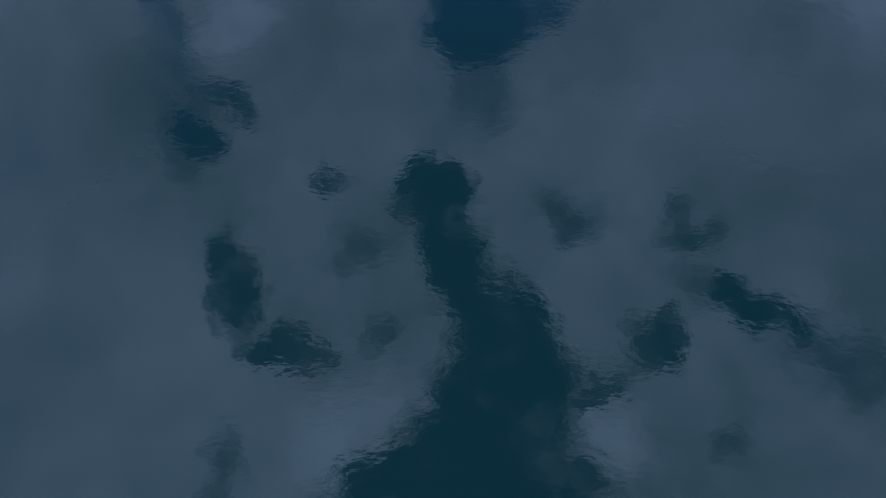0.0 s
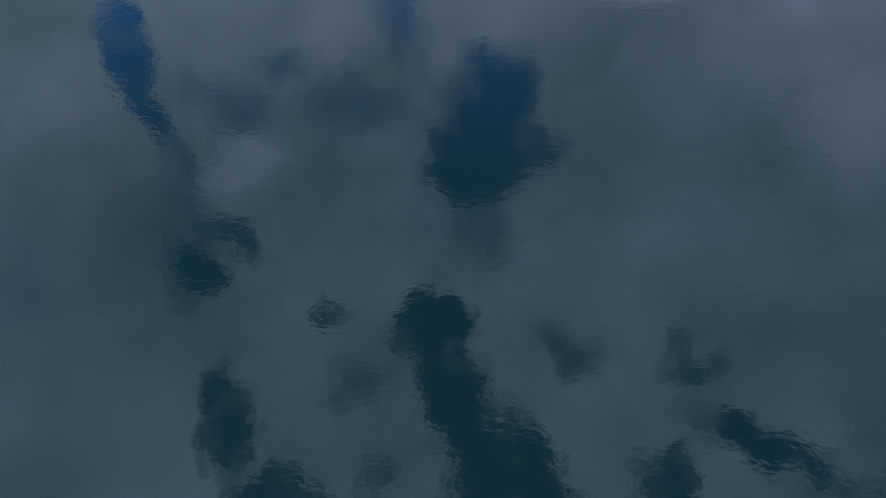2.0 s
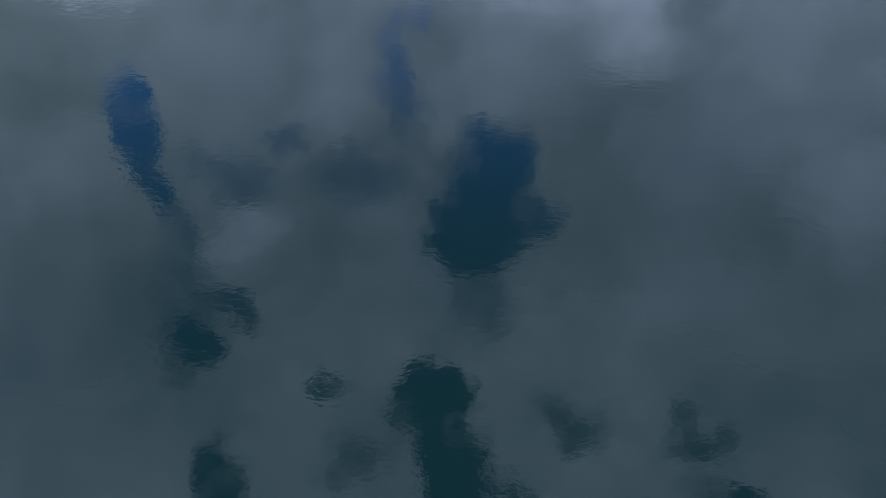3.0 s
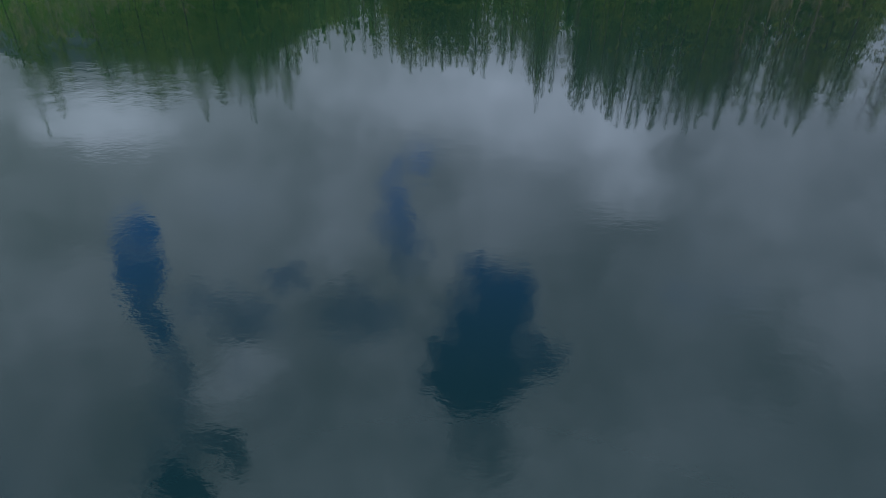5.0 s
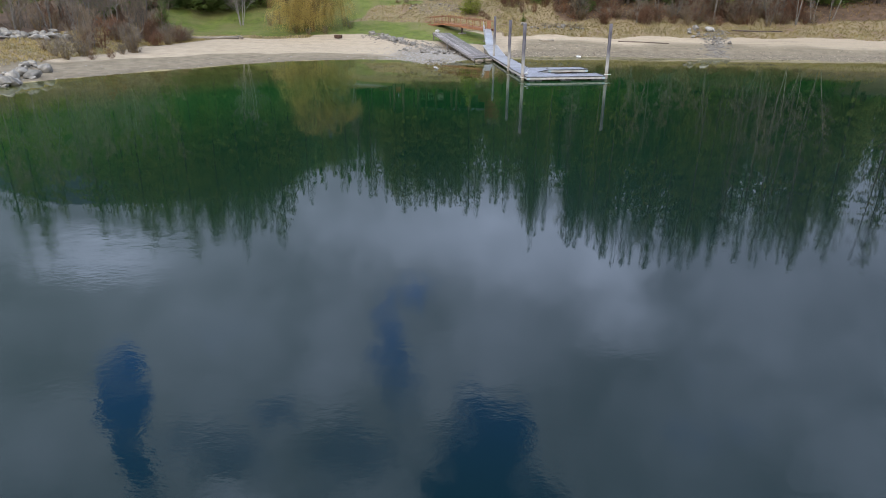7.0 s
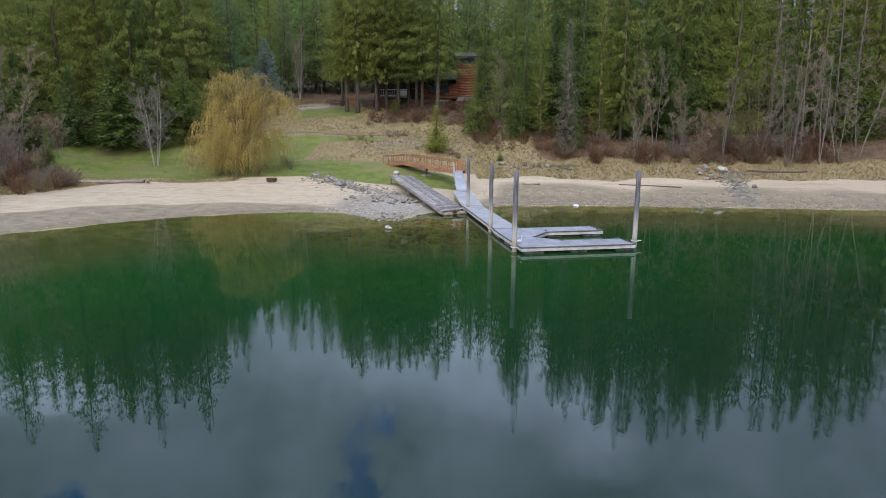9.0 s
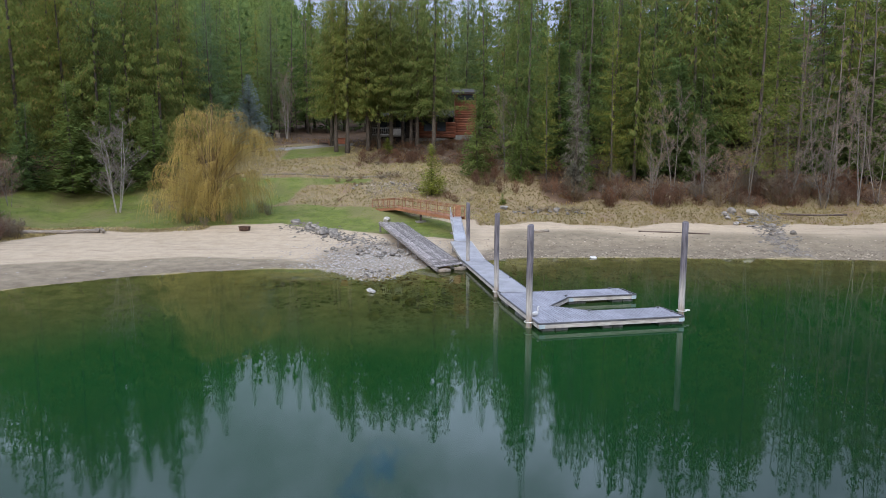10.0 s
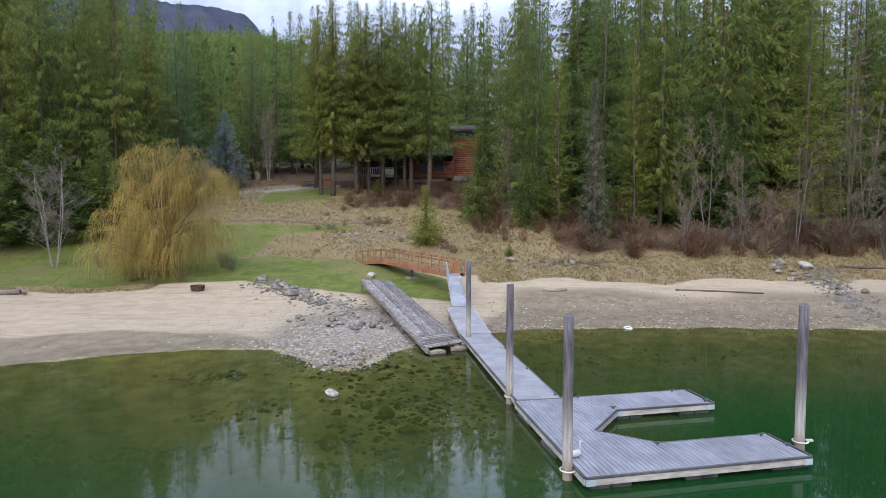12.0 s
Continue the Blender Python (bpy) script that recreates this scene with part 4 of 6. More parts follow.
ROCKS = {}
for mat in (M_ROCK, M_PALE_ROCK, M_BOULDER, M_BED_ROCK, M_ALGAE_ROCK):
    ROCKS[mat.name] = []
    for s in range(5):
        me = rock_mesh(40 + s, 0.62 + 0.06 * s)
        me.materials.append(mat)
        ROCKS[mat.name].append(me)
rock_rng = np.random.RandomState(21)


def rock(x, y, size, mat, label, group="", z=None, name="rock"):
    ob = new(name, ROCKS[mat.name][rock_rng.randint(5)])
    sx, sy, sz = size * rock_rng.uniform(0.8, 1.25, 3)
    g = at_ground(x, y) if z is None else z
    ob.matrix_basis = pose(x, y, g + sz * 0.16, rock_rng.uniform(-12, 12), rock_rng.uniform(-12, 12), rock_rng.uniform(0, 360)) @ Matrix.Diagonal((sx, sy, sz, 1))
    return tagged(ob, label, "rock", group)


def scatter(n, cx, cy, rx, ry, turn, lo, hi, mat, label, group):
    c, s = math.cos(radians(turn)), math.sin(radians(turn))
    for _ in range(n):
        a, r = rock_rng.uniform(0, math.tau), math.sqrt(rock_rng.uniform())
        u, v = rx * r * math.cos(a), ry * r * math.sin(a)
        rock(cx + u * c - v * s, cy + u * s + v * c, lo + (hi - lo) * rock_rng.uniform() ** 2, mat, label, group)


rock(-4.35, 24.5, 0.58, M_PALE_ROCK, "pale boulder standing out of the shallow water", z=0.0, name="boulder")
rock(6.0, 55.9, 0.95, M_PALE_ROCK, "pale round boulder on the dry grass bank", name="boulder")
rock(-5.75, 51.0, 0.7, M_PALE_ROCK, "pale rounded boulder beside the boardwalk", name="boulder")
rock(30.6, 53.6, 1.25, M_PALE_ROCK, "large pale boulder at the top of the beach", name="boulder")
rock(29.0, 54.8, 1.1, M_ROCK, "large grey boulder at the top of the beach", name="boulder")
scatter(64, -11.2, 46.9, 5.8, 0.8, -52, 0.2, 1.05, M_ROCK, "grey stone in the row edging the lawn", "stones edging the lawn")
scatter(60, -6.3, 38.6, 3.6, 2.6, -30, 0.14, 0.62, M_ROCK, "grey stone lying on the gravel spit", "stones on the gravel spit")
scatter(30, -4.4, 29.6, 1.7, 1.0, -50, 0.12, 0.36, M_ROCK, "pale rounded stone at the water's edge", "stones on the gravel spit")
scatter(40, 29.0, 49.5, 1.5, 5.5, 12, 0.2, 0.7, M_ROCK, "grey stone in the stone line across the beach", "stones across the beach")
scatter(24, 10.5, 54.6, 4.5, 1.2, -4, 0.25, 0.8, M_ROCK, "dark grey stone on the dry bank", "stones on the bank")
scatter(40, -37.6, 13.2, 5.0, 1.5, 103, 0.4, 1.5, M_BOULDER, "large grey boulder in the rock pile by the water", "boulders by the water")
scatter(56, -45.6, 27.6, 4.2, 3.2, 60, 0.5, 1.5, M_BOULDER, "pale angular boulder in the pile by the trees", "boulders by the trees")
scatter(16, -6.0, 61.6, 4.6, 1.4, 2, 0.2, 0.5, M_BOULDER, "grey stone in the loose wall on the slope", "stones on the slope")


def drowned_stones(patches):
    """Stones on the lake bed, too blurred by the water to tell apart, as one mesh."""
    rng = np.random.RandomState(8)
    src = ROCKS[M_BED_ROCK.name]
    verts, faces = [], []
    for n, cx, cy, rx, ry, lo, hi in patches:
        for _ in range(n):
            me = src[rng.randint(5)]
            a, r = rng.uniform(0, math.tau), math.sqrt(rng.uniform())
            x, y = cx + rx * r * math.cos(a), cy + ry * r * math.sin(a)
            s = lo + (hi - lo) * rng.uniform() ** 2
            m = pose(x, y, at_ground(x, y) + s * 0.12, rng.uniform(-15, 15), rng.uniform(-15, 15), rng.uniform(0, 360)) @ Matrix.Diagonal((s * rng.uniform(0.8, 1.9), s, s * 0.45, 1))
            k = len(verts)
            verts.extend([tuple(m @ v.co) for v in me.vertices])
            faces.extend([tuple(k + q for q in f.vertices) for f in me.polygons])
    tagged(mesh_part("lake_bed_stones", verts, faces, M_BED_ROCK), "brown drowned stones on the lake bed", "stones", kind="stuff")


drowned_stones(((90, -0.6, 23.2, 3.6, 5.2, 0.1, 0.36), (24, -3.4, 29.0, 2.6, 2.6, 0.1, 0.3), (14, -10.4, 28.4, 1.6, 0.8, 0.15, 0.4), (12, -9.6, 20.6, 1.8, 1.0, 0.15, 0.4), (16, -13.0, 20.2, 2.6, 1.2, 0.15, 0.45),
                (10, -8.2, 24.2, 2.2, 0.8, 0.12, 0.3), (14, -17.0, 21.0, 3.0, 2.4, 0.2, 0.4), (30, 9.0, 31.5, 8.0, 4.0, 0.15, 0.4), (20, 16.0, 28.0, 6.0, 3.0, 0.2, 0.4)))
for x, y, s in ((-3.8, 20.6, 0.85), (-0.7, 19.3, 1.0), (0.5, 19.0, 1.05), (1.75, 20.8, 0.95), (-3.0, 24.1, 0.6), (-2.1, 23.3, 0.6), (-1.2, 21.6, 0.7)):
    rock(x, y, s, M_ALGAE_ROCK, "yellow algae-covered boulder on the lake bed", "algae boulders", z=at_ground(x, y) - 0.02, name="boulder")


def pebbles(name, n, sampler, lo, hi, mat, label):
    """Loose stones by the thousand, as one mesh."""
    rng = np.random.RandomState(77)
    base = np.array([(1, 0, 0), (0.3, 0.9, 0), (-0.8, 0.55, 0), (-0.75, -0.6, 0), (0.35, -0.9, 0), (0.15, 0.05, 0.55)])
    tri = np.array([(0, 1, 5), (1, 2, 5), (2, 3, 5), (3, 4, 5), (4, 0, 5)])
    x, y = sampler(rng, n)
    z = height(x, y)
    s = lo + (hi - lo) * rng.uniform(size=len(x)) ** 3
    a = rng.uniform(0, math.tau, len(x))
    ca, sa = np.cos(a), np.sin(a)
    v = base[None] * (s[:, None, None] * rng.uniform(0.7, 1.3, (len(x), 1, 3)))
    out = np.stack([x[:, None] + v[..., 0] * ca[:, None] - v[..., 1] * sa[:, None], y[:, None] + v[..., 0] * sa[:, None] + v[..., 1] * ca[:, None], z[:, None] + v[..., 2] - 0.01], -1).reshape(-1, 3)
    f = (tri[None] + 6 * np.arange(len(x))[:, None, None]).reshape(-1, 3)
    return tagged(mesh_part(name, out.tolist(), f.tolist(), mat), label, "pebbles", kind="stuff")


def spit(rng, n):
    x, y = rng.normal(-5.0, 3.0, n), rng.normal(35, 4.5, n)
    ok = (shore_distance(x, y) > -1.0) & (y < 47)
    return x[ok], y[ok]


def strand(rng, n):
    x, y = rng.uniform(3, 50, n), rng.uniform(34, 47, n)
    d = shore_distance(x, y)
    ok = (d > -1.5) & (d < rng.uniform(0.5, 9, n))
    return x[ok], y[ok]


def sand_edge(rng, n):
    x, y = rng.uniform(-38, -4, n), rng.uniform(8, 46, n)
    d = shore_distance(x, y)
    ok = (d > -2.5) & (d < rng.uniform(0, 6, n))
    return x[ok], y[ok]


def stone_material(t):
    i = node(t, "ShaderNodeNewGeometry").outputs["Random Per Island"]
    f, _ = noise_tex(t, place_coords(t), 8.0, 4.0)
    c = mix_color(t, i, (0.12, 0.114, 0.106), (0.245, 0.237, 0.225))
    return bsdf(t, mix_color(t, ramp(t, f, 0.4, 0.7, 0, 0.4), c, (0.18, 0.165, 0.145)), 0.9)


M_PEBBLE = material("mixed_pebbles", stone_material)


def tan_stone_material(t):
    i = node(t, "ShaderNodeNewGeometry").outputs["Random Per Island"]
    f, _ = noise_tex(t, place_coords(t), 0.25, 3.0)
    c = mix_color(t, ramp(t, i, 0.3, 1.0), (0.070, 0.056, 0.039), (0.305, 0.262, 0.205))
    return bsdf(t, mix_color(t, ramp(t, f, 0.4, 0.65, 0, 0.3), c, (0.11, 0.092, 0.07)), 0.9)


def dark_stone_material(t):
    i = node(t, "ShaderNodeNewGeometry").outputs["Random Per Island"]
    f, _ = noise_tex(t, place_coords(t), 0.6, 3.0)
    c = mix_color(t, i, (0.045, 0.041, 0.036), (0.150, 0.138, 0.122))
    return bsdf(t, mix_color(t, ramp(t, f, 0.4, 0.65, 0, 0.5), c, (0.085, 0.066, 0.045)), 0.9)


def pale_stone_material(t):
    i = node(t, "ShaderNodeNewGeometry").outputs["Random Per Island"]
    f, _ = noise_tex(t, place_coords(t), 0.5, 3.0)
    c = mix_color(t, i, (0.12, 0.116, 0.112), (0.27, 0.262, 0.25))
    return bsdf(t, mix_color(t, ramp(t, f, 0.4, 0.65, 0, 0.4), c, (0.15, 0.13, 0.105)), 0.9)


M_TAN_PEBBLE = material("tan_pebbles", tan_stone_material)
M_DARK_RUBBLE = material("dark_rubble", dark_stone_material)
M_PALE_PEBBLE = material("pale_cobbles", pale_stone_material)
M_BED_PEBBLE = foliage("drowned_pebbles", (0.062, 0.052, 0.026), (0.16, 0.125, 0.06))


def bed_patches(rng, n):
    """Cobbles and sunken weed in loose drifts on the lake bed."""
    spots = np.array([(-0.6, 23.0, 2.4, 3.4), (-0.4, 20.0, 2.6, 1.6), (-3.2, 28.6, 1.6, 1.8), (1.6, 28.0, 1.4, 3.0), (-10.6, 28.4, 1.0, 0.4), (-9.6, 20.6, 1.0, 0.5), (-12.6, 20.2, 1.3, 0.6), (-8.0, 24.0, 1.2, 0.4), (9.0, 32.0, 4.5, 2.0), (14.0, 27.0, 4.0, 2.0), (-15.5, 21.5, 1.5, 0.9)])
    k = rng.choice(len(spots), n, p=np.array([30, 14, 8, 8, 4, 5, 6, 3, 11, 7, 4]) / 100)
    return spots[k, 0] + rng.normal(size=n) * spots[k, 2], spots[k, 1] + rng.normal(size=n) * spots[k, 3]


pebbles("lake_bed_cobbles", 3200, bed_patches, 0.04, 0.2, M_BED_PEBBLE, "brown drowned cobbles and weed on the lake bed")
pebbles("gravel_spit", 12000, spit, 0.035, 0.12, M_PALE_PEBBLE, "pale grey gravel and cobbles of the spit")
pebbles("pebble_beach", 16000, strand, 0.035, 0.12, M_TAN_PEBBLE, "grey and tan pebbles along the waterline")


def band(x0, y0, x1, y1, wide):
    """Stones strewn along a line."""
    def pick(rng, n):
        k = rng.uniform(size=n)
        r = rng.normal(0, wide, n)
        ln = math.hypot(x1 - x0, y1 - y0)
        return x0 + (x1 - x0) * k - (y1 - y0) / ln * r, y0 + (y1 - y0) * k + (x1 - x0) / ln * r
    return pick


pebbles("slope_scree", 1300, band(-9.0, 61.2, -2.0, 61.6, 1.1), 0.05, 0.2, M_TAN_PEBBLE, "loose broken grey stone on the slope")
pebbles("lawn_edge_rubble", 900, band(-14.5, 50.2, -5.0, 41.5, 0.9), 0.05, 0.24, M_DARK_RUBBLE, "loose grey rubble between lawn and beach")
pebbles("beach_stone_line", 1400, band(31.8, 54.5, 26.6, 38.5, 0.7), 0.05, 0.26, M_DARK_RUBBLE, "dark loose stones in a line down the beach")
pebbles("shore_stones", 3500, sand_edge, 0.03, 0.12, M_PEBBLE, "scattered small stones along the sand's edge")


# ---- grass ----
def tufts(name, n, sampler, lo, hi, mat, label, blades=5):
    rng = np.random.RandomState(5)
    x, y = sampler(rng, n)
    z = height(x, y)
    m = len(x)
    verts = np.zeros((m, blades, 3, 3))
    a = rng.uniform(0, math.tau, (m, blades))
    h = rng.uniform(lo, hi, (m, 1)) * rng.uniform(0.6, 1.1, (m, blades))
    r0, w, lean = rng.uniform(0, 0.16, (m, blades)), rng.uniform(0.015, 0.04, (m, blades)) * (1 + hi), rng.uniform(0.1, 0.7, (m, blades)) * h
    bx, by = x[:, None] + r0 * np.cos(a), y[:, None] + r0 * np.sin(a)
    b = a + rng.uniform(1, 2, a.shape)
    verts[:, :, 0] = np.stack([bx - w * np.cos(b), by - w * np.sin(b), np.repeat(z[:, None] - 0.03, blades, 1)], -1)
    verts[:, :, 1] = np.stack([bx + w * np.cos(b), by + w * np.sin(b), np.repeat(z[:, None] - 0.03, blades, 1)], -1)
    verts[:, :, 2] = np.stack([bx + lean * np.cos(a), by + lean * np.sin(a), z[:, None] + h], -1)
    f = np.arange(m * blades * 3).reshape(-1, 3)
    return tagged(mesh_part(name, verts.reshape(-1, 3).tolist(), f.tolist(), mat), label, "grass", kind="stuff")


def on_zone(which, box_, least):
    def pick(rng, n):
        x, y = rng.uniform(box_[0], box_[1], n), rng.uniform(box_[2], box_[3], n)
        k = zones(x, y)
        ok = (k[which] > least) & (k[2] < 0.6 if which != 2 else k[2] > least)
        if which == 1:
            ok &= k[0] < 0.4
        return x[ok], y[ok]
    return pick


tufts("meadow_grass", 30000, on_zone(1, (-45, 6, 44, 84), 0.5), 0.06, 0.24, M_DRY_GRASS, "tall dry straw-coloured meadow grass")
tufts("left_bank_grass", 9000, on_zone(1, (-50, -32, 14, 48), 0.5), 0.06, 0.3, M_DRY_GRASS, "rough dry straw grass above the sand")
tufts("bank_grass", 16000, on_zone(1, (3, 60, 44, 66), 0.5), 0.05, 0.24, M_BANK_GRASS, "matted olive and straw grass on the bank")
tufts("lawn_grass", 16000, on_zone(0, (-42, 2, 43, 86), 0.5), 0.03, 0.06, M_GREEN_GRASS, "short patchy green lawn grass", 4)
tufts("forest_litter", 9000, on_zone(2, (-60, 60, 55, 92), 0.5), 0.1, 0.4, M_TAN_TWIG, "dead grass and litter on the forest floor", 4)


# ---- trees ----
def conifer_crown(seed, tall, reach, bare, droop, rows, spray, hang=0.0, ragged=0.25, power=0.85, splay=0.5, per=5, slim=0.2, step=0.2):
    """Triangles of needle sprays on boughs that wind up the stem. Returns verts and faces."""
    rng = np.random.RandomState(seed)
    tris = []
    boughs = int(rows * 6.8)
    lumps = rng.uniform(0, math.tau, 4)
    for b in range(boughs):
        k = (max(0.0, b + rng.uniform(-0.5, 0.5)) / boughs) ** 1.12
        k = min(max(k, 0.0), 0.995)
        z = tall * (bare + (1 - bare) * k)
        az = b * 2.39996 + rng.uniform(-0.6, 0.6)
        prof = (1 - k) ** power * (0.6 + 0.4 * min(1.0, k * 5 + 0.1))
        # the outline swells and thins round the tree
        lump = 1 + 0.10 * math.sin(az * 2 + lumps[0] + z * 0.35) + 0.09 * math.sin(z * 0.9 + lumps[1] + az)
        ln = max(0.3, reach * prof * lump * rng.uniform(1 - ragged * 1.5, 1 + ragged * 0.8))
        slope = droop * (1 - 0.55 * k) + rng.uniform(-0.18, 0.18)
        m = max(3, int(ln / step))
        s = np.linspace(0.07, 1, m) ** 0.82
        ca, sa = math.cos(az), math.sin(az)
        for j in range(m):
            r = ln * s[j]
            zz = z - ln * slope * s[j] + 0.2 * ln * s[j] ** 3
            for q in range(per):
                sd = (-1, 1, 0)[q % 3]
                sl = spray * rng.uniform(0.55, 1.3) * min(1.0, 0.45 + ln / 3)
                turn = az + sd * rng.uniform(0.5, 1.3) * splay * 2 + rng.uniform(-0.3, 0.3)
                w = sl * rng.uniform(0.75, 1.35) * slim
                base = np.array([r * ca + rng.uniform(-0.15, 0.15), r * sa + rng.uniform(-0.15, 0.15), zz + rng.uniform(-0.28, 0.2)])
                out = np.array([math.cos(turn) * sl, math.sin(turn) * sl, -sl * (hang + rng.uniform(-0.25, 0.65))])
                acr = np.array([-math.sin(turn), math.cos(turn), rng.uniform(-0.9, 0.9)]) * w
                tris.append((base - acr, base + acr, base + out))
    for j in range(14):
        a = rng.uniform(0, math.tau)
        base = np.array([0, 0, tall - rng.uniform(0, 1.2)])
        acr = np.array([-math.sin(a), math.cos(a), 0]) * 0.06
        tris.append((base - acr, base + acr, base + np.array([math.cos(a) * 0.35, math.sin(a) * 0.35, 0.2])))
    v = np.array(tris).reshape(-1, 3)
    return v, np.arange(len(v)).reshape(-1, 3)


def stem(tall, r, seed, lean=0.02, sides=8):
    rng = np.random.RandomState(seed)
    zs = np.linspace(-0.6, tall, 9)
    pts, rad = [], []
    for z in zs:
        k = max(0, z) / tall
        pts.append((lean * z * math.sin(seed) + rng.uniform(-0.03, 0.03), lean * z * math.cos(seed) + rng.uniform(-0.03, 0.03), z))
        rad.append(max(0.02, r * (1 - k) ** 0.8 * (1.35 if z < 0 else 1)))
    return tube(pts, rad, sides)


def build_conifer(name, seed, label, category, mat, tall, r, **crown):
    t = thing(name, Matrix.Identity(4), label, category, "conifers of the shore forest")
    part("trunk", stem(tall * 0.98, r, seed), M_BARK, t)
    v, f = conifer_crown(seed, tall, **crown)
    mesh_part("crown", v.tolist(), f.tolist(), mat, t)
    # dead snags below the green crown
    rng = np.random.RandomState(seed + 100)
    twigs = []
    for i in range(int(40 * crown["bare"] * 4)):
        z = tall * rng.uniform(0.03, crown["bare"] + 0.25)
        a, ln = rng.uniform(0, math.tau), rng.uniform(0.5, 1.8)
        base = np.array([0, 0, z])
        acr = np.array([0, 0, 0.025])
        twigs.append((base - acr, base + acr, base + np.array([math.cos(a) * ln, math.sin(a) * ln, rng.uniform(-0.5, 0.2)])))
    tv = np.array(twigs).reshape(-1, 3)
    snags = mesh_part("dead_wood", tv.tolist(), np.arange(len(tv)).reshape(-1, 3).tolist(), M_BROWN_TWIG, t, "bare dead lower branches")
    tagged(snags, kind="stuff")
    return t


def twig_tree(seed, tall, stems, spread, levels, twig, start=0.25, up=0.55, kids=4, flare=1.0):
    """Bare branching wood: tapered three-sided limbs, ending in fine twigs. Returns limb and twig arrays."""
    rng = np.random.RandomState(seed)
    limb_v, limb_f, twig_v = [], [], []

    def limb(p, d, ln, r, level):
        d = d / np.linalg.norm(d)
        n = 5 if level == levels and tall > 4 else 3
        bend = 0.05 if level == levels else 0.10
        pts = [p]
        for i in range(n):
            d = d + rng.normal(0, bend, 3) + np.array([0, 0, 0.05])
            d = d / np.linalg.norm(d)
            pts.append(pts[-1] + d * ln / n)
        for i in range(n):
            a, b = pts[i], pts[i + 1]
            ra, rb = r * (1 - i / n * 0.7), r * (1 - (i + 1) / n * 0.7)
            s = np.cross(b - a, [0.3, 0.9, 0.1])
            s /= np.linalg.norm(s) + 1e-9
            q = np.cross(s, b - a)
            q /= np.linalg.norm(q) + 1e-9
            k0 = len(limb_v)
            for c, rr in ((a, ra), (b, rb)):
                for m in range(3):
                    an = m * math.tau / 3
                    limb_v.append(c + (s * math.cos(an) + q * math.sin(an)) * rr)
            for m in range(3):
                limb_f.append((k0 + m, k0 + (m + 1) % 3, k0 + 3 + (m + 1) % 3, k0 + 3 + m))
        if level == 0:
            for i in range(twig):
                k = rng.uniform(0.15, 1.0) * n
                j = min(int(k), n - 1)
                base = pts[j] + (pts[j + 1] - pts[j]) * (k - j)
                dd = d * 0.8 + rng.normal(0, 0.55, 3) + np.array([0, 0, 0.15])
                dd = dd / np.linalg.norm(dd) * rng.uniform(0.3, 0.9) * max(0.5, ln * 0.45)
                acr = np.cross(dd, rng.normal(0, 1, 3))
                acr = acr / (np.linalg.norm(acr) + 1e-9) * 0.016
                twig_v.extend((base - acr, base + acr, base + dd))
            return
        count = kids + (3 if level == levels else 0)
        for i in range(count):
            k = start + (1 - start) * (i + rng.uniform(0, 0.9)) / count
            j = min(int(k * n), n - 1)
            base = pts[j] + (pts[j + 1] - pts[j]) * (k * n - j)
            a = rng.uniform(0, math.tau)
            dd = np.array([math.cos(a), math.sin(a), up + rng.uniform(-0.25, 0.35)])
            limb(base, dd, ln * spread * (1.1 - 0.65 * k) * rng.uniform(0.75, 1.2), r * 0.32 * (1.1 - 0.5 * k), level - 1)

    for s in range(stems):
        a = s * math.tau / max(1, stems) + rng.uniform(-0.4, 0.4)
        out = 0.0 if stems == 1 else rng.uniform(0.12, 0.32) * flare
        limb(np.array([math.cos(a) * 0.12 * (stems > 1), math.sin(a) * 0.12 * (stems > 1), -0.3]), np.array([math.cos(a) * out, math.sin(a) * out, 1.0]), tall * rng.uniform(0.8, 1.0), 0.0052 * tall + 0.012, levels)
    tv = np.array(twig_v).reshape(-1, 3)
    return np.array(limb_v), limb_f, tv, np.arange(len(tv)).reshape(-1, 3)


def build_bare(name, seed, label, category, bark, twig_mat, group="bare trees", **shape):
    t = thing(name, Matrix.Identity(4), label, category, group)
    v, f, tv, tf = twig_tree(seed, **shape)
    mesh_part("trunk", v.tolist(), f, bark, t)
    mesh_part("twig_crown", tv.tolist(), tf.tolist(), twig_mat, t)
    return t


